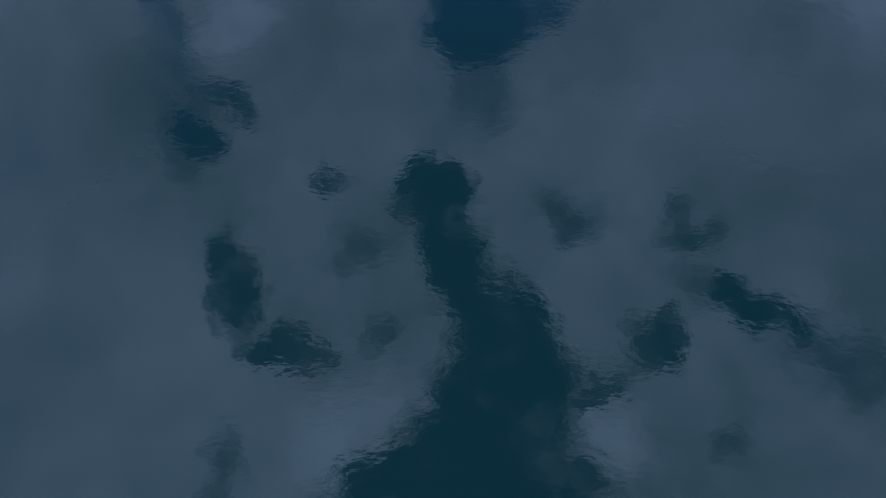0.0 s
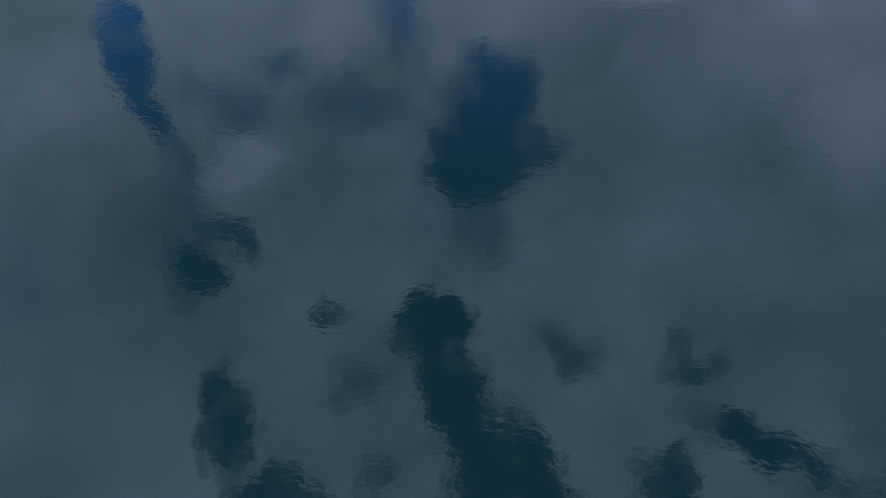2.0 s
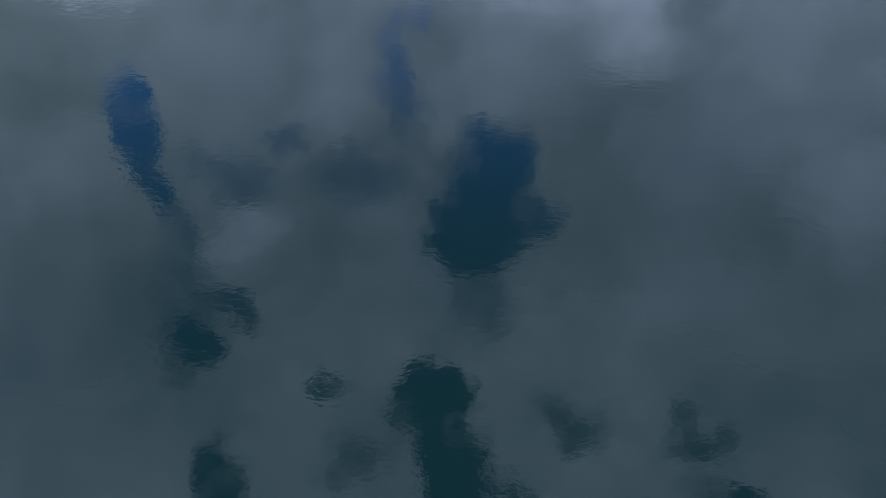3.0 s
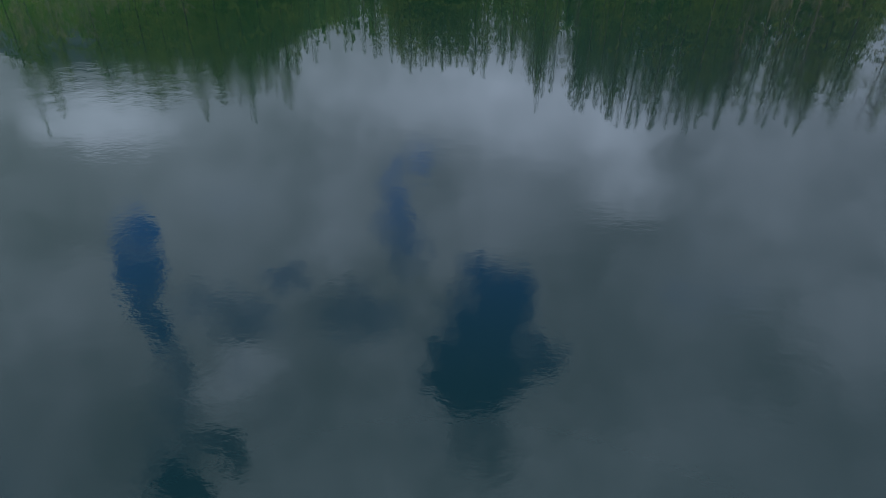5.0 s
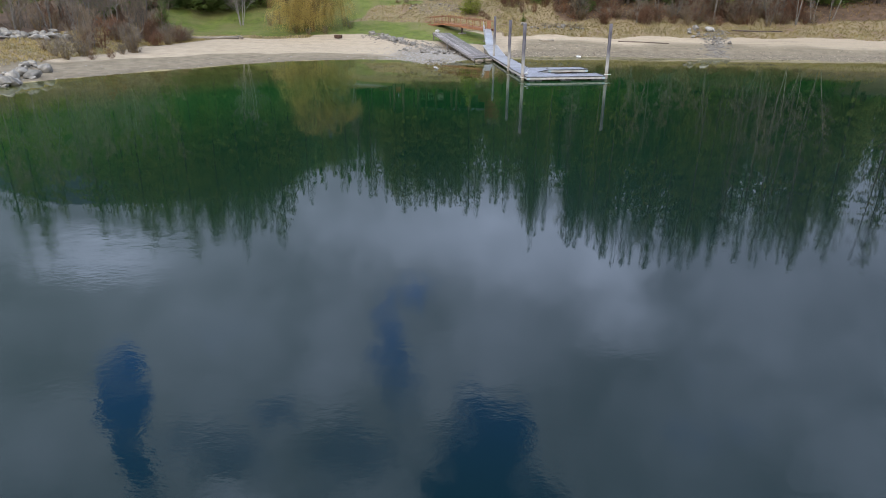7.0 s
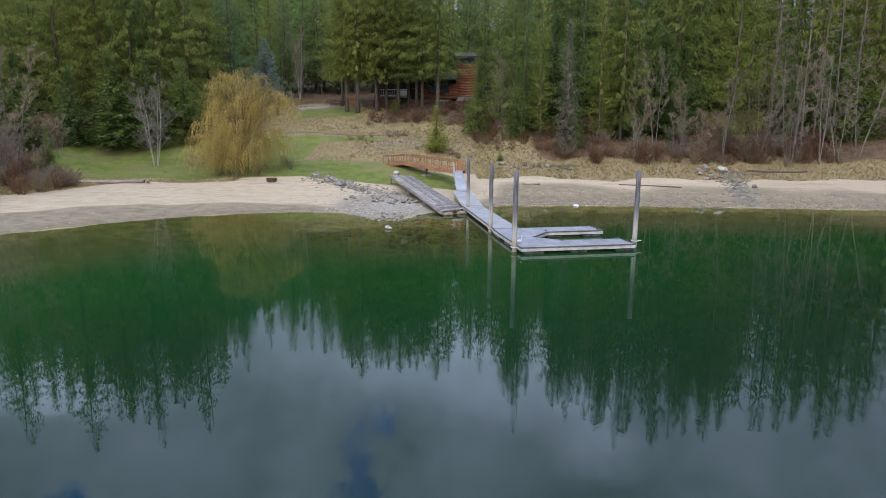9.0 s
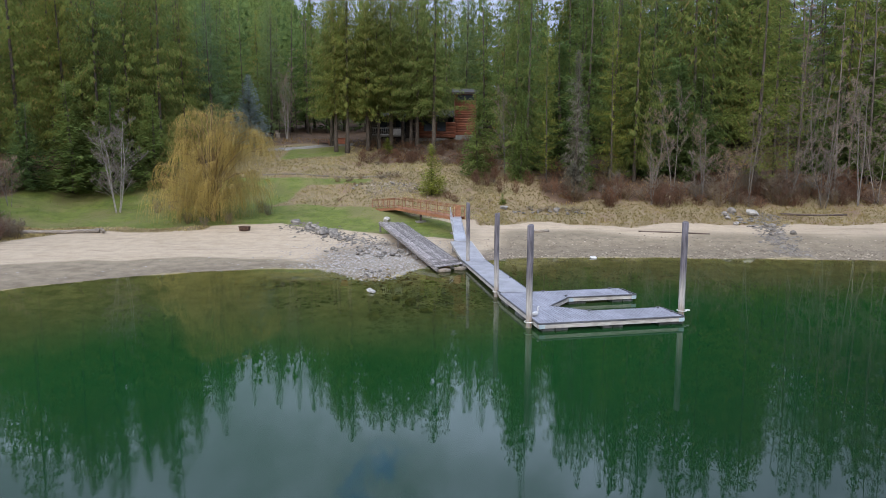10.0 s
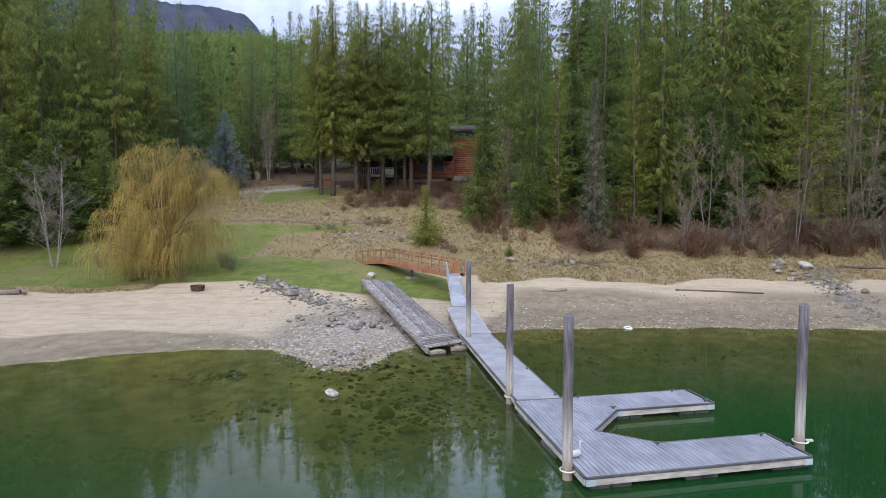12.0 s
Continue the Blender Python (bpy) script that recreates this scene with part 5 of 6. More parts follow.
def build_willow():
    x0, y0 = -22.6, 51.6
    w = thing("weeping_willow", pose(x0, y0, at_ground(x0, y0, 0.2)), "leafless golden weeping willow on the lawn edge", "tree")
    rng = np.random.RandomState(9)
    limbs_v, limbs_f, sv = [], [], []

    def wood(pts, r):
        bm = tube([tuple(q) for q in pts], [r * (1 - 0.8 * i / (len(pts) - 1)) for i in range(len(pts))], 6)
        bm.verts.index_update()
        k0 = len(limbs_v)
        limbs_v.extend([tuple(v.co) for v in bm.verts])
        limbs_f.extend([tuple(k0 + v.index for v in f.verts) for f in bm.faces])
        bm.free()

    def strand(p, a, reach, fall, lift, wd, n=6):
        """A whip that springs out from p towards a and falls."""
        side = np.array([-math.sin(a + 0.7), math.cos(a + 0.7), 0]) * wd
        prev, pq = p, 0.0
        wob = rng.normal(0, 0.05, 3)
        for i in range(1, n + 1):
            q = i / n
            nxt = p + np.array([math.cos(a), math.sin(a), 0]) * reach * q ** 0.6 + np.array([0, 0, lift * math.sin(q * math.pi * 0.8) - fall * q ** 1.5]) + wob * q + rng.normal(0, 0.03, 3)
            nxt[2] = max(nxt[2], 0.15)
            sv.extend((prev - side * (1 - 0.7 * pq), prev + side * (1 - 0.7 * pq), nxt + side * (1 - 0.7 * q), nxt - side * (1 - 0.7 * q)))
            prev, pq = nxt, q

    # where the boughs end: across, height, how far the curtain below them falls
    tiers = ((0.2, 10.9, 1.6), (-1.3, 10.1, 2.0), (1.5, 10.2, 1.8), (3.0, 9.3, 1.8), (-2.2, 8.6, 2.2), (4.2, 8.4, 2.0), (5.1, 7.5, 2.0), (0.6, 8.4, 2.4), (2.3, 7.4, 2.6), (-2.4, 6.8, 2.4),
             (-3.2, 5.2, 2.6), (-4.0, 4.0, 2.6), (4.0, 5.2, 3.0), (-4.6, 2.9, 2.2), (3.2, 3.8, 3.0), (0.0, 5.6, 3.6), (-1.6, 4.6, 3.4), (1.6, 4.4, 3.4), (-3.2, 2.7, 2.4), (2.4, 2.8, 2.6), (-0.4, 3.1, 2.9), (-2.0, 2.3, 2.2))
    for tx, tz, fall in tiers:
        for c in range(3):
            depth = max(1.2, 4.4 * (1 - tz / 12.5))
            end = np.array([tx + rng.normal(0, 0.35), (c - 1) * depth * 0.8 + rng.normal(0, 0.4), tz + rng.normal(0, 0.3) - abs(c - 1) * 0.5])
            fork = np.array([rng.normal(0, 0.25), rng.normal(0, 0.25), min(1.6, tz * 0.3)])
            knee = np.array([end[0] * 0.45, end[1] * 0.45, max(tz * 1.02, 2.5)])
            ts = np.linspace(0, 1, 8)[:, None]
            pts = fork * (1 - ts) ** 2 + knee * 2 * ts * (1 - ts) + end * ts ** 2 + rng.normal(0, 0.06, (8, 3))
            wood(pts, 0.05 + 0.004 * tz)
            for k in range(9):
                j = rng.randint(3, 8)
                p = pts[j]
                a = math.atan2(end[1], end[0]) + rng.normal(0, 0.9)
                ln = rng.uniform(0.6, 1.7)
                tip = p + np.array([math.cos(a) * ln, math.sin(a) * ln, rng.uniform(-0.1, 0.55) * ln])
                mid = (p + tip) / 2 + np.array([0, 0, 0.18])
                wood([p, mid, tip], 0.022)
                thick = rng.uniform(0.1, 1.0) ** 1.6 * 1.5
                for m in range(int(20 * thick)):
                    q = rng.uniform(0.1, 1.0)
                    base = p * (1 - q) + tip * q + np.array([0, 0, 0.5 * q * (1 - q)]) + rng.normal(0, 0.07, 3)
                    strand(base, a + rng.normal(0, 0.8), rng.uniform(0.2, 1.3), min(fall * rng.uniform(0.25, 1.2), base[2] - 0.1), rng.uniform(0.0, 0.35), rng.uniform(0.008, 0.018))
                for m in range(7):
                    q = rng.uniform(0.0, 1.0)
                    strand(p * (1 - q) + tip * q, rng.uniform(0, math.tau), rng.uniform(0.3, 0.9), rng.uniform(-0.3, 0.5), rng.uniform(0.1, 0.5), 0.012, 4)
    wood([np.array([0, 0, -0.4]), np.array([0.05, 0, 0.8]), np.array([0, 0.05, 2.0])], 0.34)
    mesh_part("trunk", limbs_v, limbs_f, M_WILLOW_BARK, w)
    sv = np.array(sv)
    mesh_part("hanging_crown", sv.tolist(), np.arange(len(sv)).reshape(-1, 4).tolist(), M_WILLOW, w, "hanging golden yellow strands")
    return w


build_willow()



def conifer_set(fine):
    """The forest's conifers, with fine sprays for the shore's edge or coarser ones for the depth of the woods."""
    s, r = (0.25, 1.06) if fine else (0.42, 0.64)
    o = 0 if fine else 50
    cut = dict(per=4, slim=0.185, step=0.19) if fine else dict(per=3, slim=0.22, step=0.31)
    return {
        "cedar_a": build_conifer("cedar_tree", 1 + o, "tall drooping yellow-green cedar of the shore forest", "tree", M_CEDAR, 26, 0.20, reach=5.2, bare=0.12, droop=0.42, rows=int(38 * r), spray=s, hang=1.0, ragged=0.3, power=0.75, **cut),
        "cedar_b": build_conifer("cedar_tree", 2 + o, "tall drooping olive-green cedar in the forest", "tree", M_CEDAR, 29, 0.20, reach=4.8, bare=0.08, droop=0.36, rows=int(42 * r), spray=s, hang=0.9, ragged=0.38, power=0.7, **cut),
        "fir_a": build_conifer("fir_tree", 3 + o, "tall dark green fir of the shore forest", "tree", M_FIR, 31, 0.20, reach=4.4, bare=0.04, droop=0.22, rows=int(48 * r), spray=s * 0.95, hang=0.15, ragged=0.3, power=0.9, **cut),
        "fir_b": build_conifer("fir_tree", 4 + o, "tall slender dark fir with a thin spire", "tree", M_FIR, 33, 0.19, reach=3.7, bare=0.10, droop=0.3, rows=int(50 * r), spray=s * 0.9, hang=0.25, ragged=0.45, power=0.8, **cut),
        "spruce_a": build_conifer("spruce_tree", 5 + o, "tall grey-green spruce of the shore forest", "tree", M_SPRUCE, 28, 0.19, reach=4.3, bare=0.05, droop=0.15, rows=int(46 * r), spray=s * 0.95, hang=0.3, ragged=0.3, power=0.8, **cut),
        "pine_a": build_conifer("pine_tree", 6 + o, "tall yellow-green pine with an open crown", "tree", M_PINE, 30, 0.19, reach=3.6, bare=0.08, droop=0.1, rows=int(38 * r), spray=s, hang=0.2, ragged=0.5, power=0.55, **cut),
    }


KINDS = {k + "_far": v for k, v in conifer_set(False).items()}
KINDS.update(conifer_set(True))
KINDS.update({
    "house_cedar": build_conifer("cedar_tree", 21, "tall cedar with a bare lower trunk before the house", "tree", M_CEDAR, 24, 0.27, reach=4.8, bare=0.25, droop=0.5, rows=52, spray=0.26, hang=0.7, ragged=0.5, power=0.62, per=4, slim=0.16),
    "young": build_conifer("young_fir", 7, "young dense green fir at the forest edge", "tree", M_FIR, 9, 0.13, reach=2.1, bare=0.02, droop=0.2, rows=40, spray=0.26, hang=0.1, ragged=0.25, power=0.95),
    "small_pine": build_conifer("young_pine", 8, "small yellow-green pine on the dry slope", "tree", M_YOUNG, 5.5, 0.08, reach=1.85, bare=0.03, droop=0.0, rows=36, spray=0.24, hang=-0.3, ragged=0.3, power=0.8),
    "blue": build_conifer("blue_spruce", 9, "silvery blue spruce behind the lawn", "tree", M_BLUE, 10, 0.16, reach=2.6, bare=0.02, droop=0.12, rows=42, spray=0.28, hang=0.05, ragged=0.15, power=0.75),
    "lichen": build_conifer("dead_spruce", 10, "dead grey lichen-hung spruce at the forest edge", "tree", M_GREY_TWIG, 17, 0.16, reach=1.5, bare=0.05, droop=0.3, rows=44, spray=0.30, hang=0.5, ragged=0.6, power=0.5),
    "birch": build_bare("birch_tree", 12, "leafless pale-barked clump of birch stems", "tree", M_BIRCH_BARK, M_BROWN_TWIG, tall=9.6, stems=4, spread=0.36, levels=2, twig=13, kids=8, up=0.8, start=0.18, flare=0.7),
    "alder": build_bare("alder_tree", 13, "leafless grey alder at the forest edge", "tree", M_ALDER_BARK, M_BROWN_TWIG, tall=11.0, stems=2, spread=0.30, levels=2, twig=10, kids=9, up=0.9, start=0.2, flare=0.4),
    "larch": build_bare("larch_tree", 14, "tall leafless brown larch in the forest", "tree", M_BARK, M_BROWN_TWIG, tall=27.0, stems=1, spread=0.12, levels=2, twig=12, kids=13, start=0.2, up=0.15),
    "sapling": build_bare("sapling", 15, "thin leafless grey sapling at the forest edge", "tree", M_ALDER_BARK, M_BROWN_TWIG, tall=6.0, stems=3, spread=0.36, levels=2, twig=8, kids=6, up=0.9),
    "brush": build_bare("shrub", 16, "leafless reddish brush under the trees", "shrub", M_RED_TWIG, M_RED_TWIG, group="leafless shrubs", tall=2.2, stems=8, spread=0.55, levels=1, twig=12, kids=2, start=0.1, up=1.2),
    "tan_brush": build_bare("shrub", 17, "leafless tan brush on the bank", "shrub", M_TAN_TWIG, M_BROWN_TWIG, group="leafless shrubs", tall=2.3, stems=8, spread=0.5, levels=1, twig=13, kids=2, start=0.1, up=1.2),
})
used_first = set()


def plant(kind, x, y, scale=1.0, turn=None, wide=1.0, lean=0.0):
    turn = tree_rng.uniform(0, 360) if turn is None else turn
    m = pose(x, y, at_ground(x, y, 0.1), lean, 0, turn)
    src = KINDS[kind]
    if kind in used_first:
        t = copy_thing(src, m)
    else:
        t = src
        used_first.add(kind)
        t.matrix_basis = m
    t.scale = (scale * wide, scale * wide, scale)
    return t


tree_rng = np.random.RandomState(33)
# front edge of the forest and single trees: kind, x, y, scale, width
FRONT = [
    ("birch", -33.2, 54.4, 1.05, 1.1), ("sapling", -42.5, 52.0, 0.9, 1.0), ("blue", -28.4, 84.0, 1.0, 1.25),
    ("house_cedar", -13.7, 80.0, 1.04, 1.0), ("house_cedar", -7.9, 84.5, 1.02, 1.1), ("house_cedar", -1.7, 79.5, 1.04, 1.1),
    ("house_cedar", -11.2, 86.0, 1.0, 1.1), ("house_cedar", -5.0, 84.0, 1.0, 1.0),
    ("fir_a_far", 0.5, 104.5, 0.95, 1.2), ("spruce_a_far", 3.5, 103.0, 0.91, 1.1), ("fir_b_far", 6.6, 99.0, 0.84, 1.3), ("cedar_b_far", 8.6, 94.5, 0.82, 1.1), ("spruce_a_far", -4.5, 105.5, 0.96, 1.1), ("fir_b_far", -9.0, 104.5, 0.86, 1.3), ("fir_a_far", -14.0, 104.5, 0.92, 1.2),
    ("house_cedar", -16.6, 84.5, 0.9, 1.15), ("house_cedar", -4.0, 82.0, 0.88, 1.2), ("house_cedar", -11.0, 82.0, 0.86, 1.2),
    ("house_cedar", -15.4, 81.0, 0.98, 0.95), ("house_cedar", -9.6, 83.2, 1.0, 0.95), ("house_cedar", -6.3, 86.5, 1.0, 0.9), ("birch", -24.7, 91.0, 1.2, 0.55), ("small_pine", -8.1, 80.5, 0.42, 1.5), ("small_pine", -1.6, 59.5, 1.0, 1.0), ("young", 3.7, 67.0, 1.2, 1.0), ("young", 8.6, 64.2, 1.1, 0.9), ("small_pine", 5.9, 57.2, 0.22, 1.2),
]
FRONT_RIGHT = [
    ("fir_a", 9.4, 65.5, 0.96, 0.85), ("pine_a", 11.3, 62.5, 0.62, 0.9), ("lichen", 13.8, 58.6, 0.92, 1.0), ("young", 15.2, 61.0, 0.8, 0.9),
    ("pine_a", 18.4, 61.5, 0.66, 0.95), ("cedar_b", 21.5, 63.5, 0.95, 1.0), ("fir_b", 24.0, 66.5, 0.98, 1.1), ("alder", 22.6, 60.0, 0.9, 0.8), ("alder", 25.0, 60.5, 1.15, 0.8),
    ("sapling", 30.0, 58.5, 1.1, 1.2), ("alder", 28.4, 61.0, 0.8, 1.2), ("pine_a", 34.0, 60.5, 1.0, 1.15), ("pine_a", 37.0, 62.5, 0.9, 1.1),
    ("alder", 41.0, 59.0, 1.05, 1.0), ("larch", 40.5, 64.0, 0.85, 1.0), ("larch", 44.5, 61.0, 0.8, 1.0), ("alder", 45.5, 57.5, 0.9, 1.0),
    ("larch", 38.0, 60.0, 0.72, 1.1), ("larch", 42.2, 59.6, 0.78, 1.2), ("alder", 36.4, 58.0, 1.0, 1.1), ("alder", 43.0, 56.6, 1.25, 1.0), ("larch", 47.5, 62.5, 0.9, 1.2), ("sapling", 39.2, 56.4, 1.2, 1.2), ("alder", 32.6, 59.0, 0.95, 1.0),
    ("sapling", 27.0, 58.2, 1.0, 1.3), ("birch", 21.6, 57.2, 0.62, 0.6), ("alder", 48.5, 58.5, 1.2, 1.1), ("larch", 51.0, 64.0, 0.95, 1.2),
]
FRONT_LEFT = [
    ("spruce_a", -31.0, 76.5, 0.84, 1.15), ("fir_a", -36.5, 72.0, 0.98, 1.0), ("spruce_a", -27.5, 93.0, 0.8, 1.2), ("fir_b", -42.0, 70.0, 1.0, 1.1),
    ("cedar_b", -47.5, 62.0, 1.07, 1.1), ("cedar_a", -43.5, 64.5, 1.05, 1.0), ("cedar_b", -39.5, 63.5, 1.0, 1.0), ("cedar_a", -36.5, 65.0, 1.02, 0.95),
    ("cedar_b", -33.6, 66.0, 1.04, 1.0), ("cedar_a", -33.2, 73.0, 0.8, 1.1), ("spruce_a", -34.0, 81.0, 0.72, 1.3), ("fir_b", -38.5, 83.0, 0.68, 1.4),
    ("young", -44.0, 57.5, 1.0, 1.4), ("young", -48.5, 55.0, 1.2, 1.5), ("young", -40.0, 59.0, 1.3, 1.5), ("young", -36.5, 60.5, 1.25, 1.5), ("young", -32.5, 61.5, 1.1, 1.5), ("young", -52.0, 51.5, 1.1, 1.5), ("cedar_b", -52.0, 56.0, 1.0, 1.1), ("cedar_a", -56.0, 50.0, 1.0, 1.1),
]
for kind, x, y, s, wide in FRONT + FRONT_LEFT + FRONT_RIGHT:
    plant(kind, x, y, s, None, wide)
# the left bank nearer the open lake: brush and bare trees
for kind, x, y, s in (("alder", -47, 33, 1.0), ("alder", -44, 36, 0.95), ("sapling", -41, 39, 1.2), ("birch", -49, 41, 1.1), ("alder", -51, 28, 1.1), ("sapling", -45, 41, 1.1),
                      ("birch", -46, 45, 1.0), ("young", -41.0, 47.5, 0.55), ("tan_brush", -43, 33, 1.5), ("tan_brush", -46, 38, 1.6), ("tan_brush", -40.5, 42, 1.2), ("alder", -55, 22, 1.2),
                      ("fir_a", -58, 36, 0.85), ("fir_b", -62, 26, 0.85), ("cedar_b", -60, 43, 0.92), ("cedar_a", -66, 14, 0.9), ("spruce_a", -64, 33, 0.9)):
    plant(kind, x, y, s)
for i in range(30):
    plant("tan_brush" if i % 3 else "brush", tree_rng.uniform(-54, -37.5), tree_rng.uniform(27, 48), tree_rng.uniform(0.7, 1.7))
for i in range(40):
    plant("tan_brush" if i % 4 else "brush", tree_rng.uniform(-41.5, -36.2), tree_rng.uniform(22, 45), tree_rng.uniform(0.5, 1.2), None, tree_rng.uniform(1.0, 1.6))
for i in range(18):
    plant("alder" if i % 2 else "sapling", tree_rng.uniform(-54, -38.5), tree_rng.uniform(26, 46), tree_rng.uniform(0.8, 1.2))
# deep forest behind, thinned where the house and its clearing lie
CLEAR = [(-8, 94, 13.0, 8.0), (-22, 90, 8.0, 9.0)]
placed = [(x, y) for _, x, y, _, _ in FRONT + FRONT_LEFT + FRONT_RIGHT]
WOODS = ("cedar_a", "cedar_b", "fir_a", "fir_b", "spruce_a", "fir_b", "cedar_b")
TALL = {"cedar_a": 26, "cedar_b": 29, "fir_a": 31, "fir_b": 33, "spruce_a": 28, "pine_a": 30, "larch": 27}
# how steeply the treeline stands over the lake, by bearing
SKYLINE = ((-1.5, -0.8, -0.62, -0.5, -0.43, -0.28, -0.2, 0.08, 0.13, 0.3, 0.37, 0.5, 0.7, 1.2), (0.37, 0.41, 0.42, 0.39, 0.325, 0.275, 0.32, 0.33, 0.39, 0.43, 0.49, 0.45, 0.46, 0.47))
count = 0
while count < 140:
    x, y = tree_rng.uniform(-84, 84), 64 + 62 * tree_rng.uniform() ** 1.3
    y += 4 * math.sin(x * 0.3)
    if y < 64 or (-32 < x < 7.5 and y < 97) or (-45 < x < -32 and y < 68):
        continue
    if any(abs(x - cx) < rx and abs(y - cy) < ry for cx, cy, rx, ry in CLEAR):
        continue
    if any((x - a) ** 2 + (y - b) ** 2 < 2.2 ** 2 for a, b in placed):
        continue
    placed.append((x, y))
    kind = WOODS[tree_rng.randint(len(WOODS))]
    if x > 36 and tree_rng.uniform() < 0.45:
        kind = ("larch", "pine_a", "larch")[tree_rng.randint(3)]
    tall = TALL[kind]
    most = (7.3 + y * np.interp(x / y, *SKYLINE) - at_ground(x, y)) / tall
    s = min(1.3, most) * tree_rng.uniform(0.8, 1.0)
    far = kind != "larch" and y > 71
    plant(kind + "_far" * far, x, y, s, None, tree_rng.uniform(0.9, 1.2) * max(1.0, 0.95 / s))
    count += 1
# a closed wall of woods behind the lawn on the left
for i in range(18):
    x, y = tree_rng.uniform(-68, -35), tree_rng.uniform(66, 94)
    kind = WOODS[tree_rng.randint(len(WOODS))]
    most = (7.3 + y * np.interp(x / y, *SKYLINE) - at_ground(x, y)) / TALL[kind]
    plant(kind + "_far", x, y, min(1.3, most) * tree_rng.uniform(0.92, 1.03), None, tree_rng.uniform(1.1, 1.35))
# a closed wall of woods behind the shore on the right
for i in range(50):
    x, y = tree_rng.uniform(8, 68), tree_rng.uniform(74, 106)
    kind = WOODS[tree_rng.randint(len(WOODS))]
    most = (7.3 + y * np.interp(x / y, *SKYLINE) - at_ground(x, y)) / TALL[kind]
    s = min(1.3, most) * tree_rng.uniform(0.85, 1.0)
    plant(kind + "_far", x, y, s, None, tree_rng.uniform(1.0, 1.3))
# young growth under the edge of the woods
for i in range(28):
    x = tree_rng.uniform(10, 58) if i < 19 else tree_rng.uniform(-62, -34)
    plant("young", x, tree_rng.uniform(64.5, 73), tree_rng.uniform(0.9, 1.7), None, tree_rng.uniform(1.1, 1.6))
# the dark backs of the clearing
for x, y in ((-37, 93), (-33, 97), (-29.5, 100), (-26.5, 102), (-23.5, 101), (-20.5, 103), (-31, 104), (-25, 107), (-18, 106)):
    kind = ("fir_b", "spruce_a", "fir_a")[tree_rng.randint(3)]
    most = (7.3 + y * np.interp(x / y, *SKYLINE) - at_ground(x, y)) / TALL[kind]
    plant(kind + "_far", x, y, most * tree_rng.uniform(0.9, 1.04), None, tree_rng.uniform(1.1, 1.4))
# bare trees in the clearing beside the house
for x, y, s in ((-25.5, 97, 0.55), (-24.0, 95, 0.42), (-27.5, 98, 0.6), (-22.5, 99, 0.5)):
    plant("larch", x, y, s)
for x, y, s in ((8.2, 67, 0.9), (7.0, 66, 1.0), (43.5, 66, 1.2)):
    plant("alder", x, y, s)
# brush along the forest foot and the bank below the house
for i in range(84):
    x = tree_rng.uniform(9, 46)
    plant("brush" if tree_rng.uniform() < 0.6 else "tan_brush", x, 56.6 + tree_rng.uniform(0, 6) + (1.5 if x < 14 else 0), tree_rng.uniform(0.5, 1.3), None, tree_rng.uniform(1.0, 2.0))
for i in range(120):
    plant("brush" if i % 4 else "tan_brush", tree_rng.uniform(-11, 6), tree_rng.uniform(72, 87), tree_rng.uniform(0.3, 0.7), None, tree_rng.uniform(1.2, 2.2))
for i in range(16):
    plant("brush", tree_rng.uniform(3, 10), tree_rng.uniform(60, 68), tree_rng.uniform(0.5, 0.9))
for i in range(16):
    plant("tan_brush", tree_rng.uniform(26, 50), tree_rng.uniform(56, 60), tree_rng.uniform(0.5, 1.0))
for i in range(34):
    plant("tan_brush" if i % 4 else "brush", tree_rng.uniform(-14, 9), tree_rng.uniform(57.5, 73), tree_rng.uniform(0.2, 0.42), None, tree_rng.uniform(1.2, 2.6))
for i in range(7):
    plant("tan_brush", 8.6 + i * 0.8, 54.6 + tree_rng.uniform(0, 1.2), tree_rng.uniform(0.25, 0.4), None, 2.4)
for x, y, s in ((-28.0, 55.2, 0.9), (-29.2, 54.5, 0.8), (-18.8, 54.6, 0.7), (-17.8, 53.5, 0.6), (-20.5, 49.8, 0.6), (-24.5, 50.2, 0.6), (-22.5, 49.0, 0.5), (-37, 60, 0.9), (-31, 60.5, 1.0), (-35.5, 61, 0.9)):
    plant("tan_brush" if x > -30 else "brush", x, y, s)
for kind in KINDS:
    if kind not in used_first:
        plant(kind, 60 + 5 * len(used_first), 75, 0.8)


def on_sheet(x, y):
    """Height of the ground sheet between its grid points."""
    i, j = np.clip(np.searchsorted(gx, x) - 1, 0, len(gx) - 2), np.clip(np.searchsorted(gy, y) - 1, 0, len(gy) - 2)
    u, v = (x - gx[i]) / (gx[i + 1] - gx[i]), (y - gy[j]) / (gy[j + 1] - gy[j])
    return (height(gx[i], gy[j]) * (1 - u) + height(gx[i + 1], gy[j]) * u) * (1 - v) + (height(gx[i], gy[j + 1]) * (1 - u) + height(gx[i + 1], gy[j + 1]) * u) * v


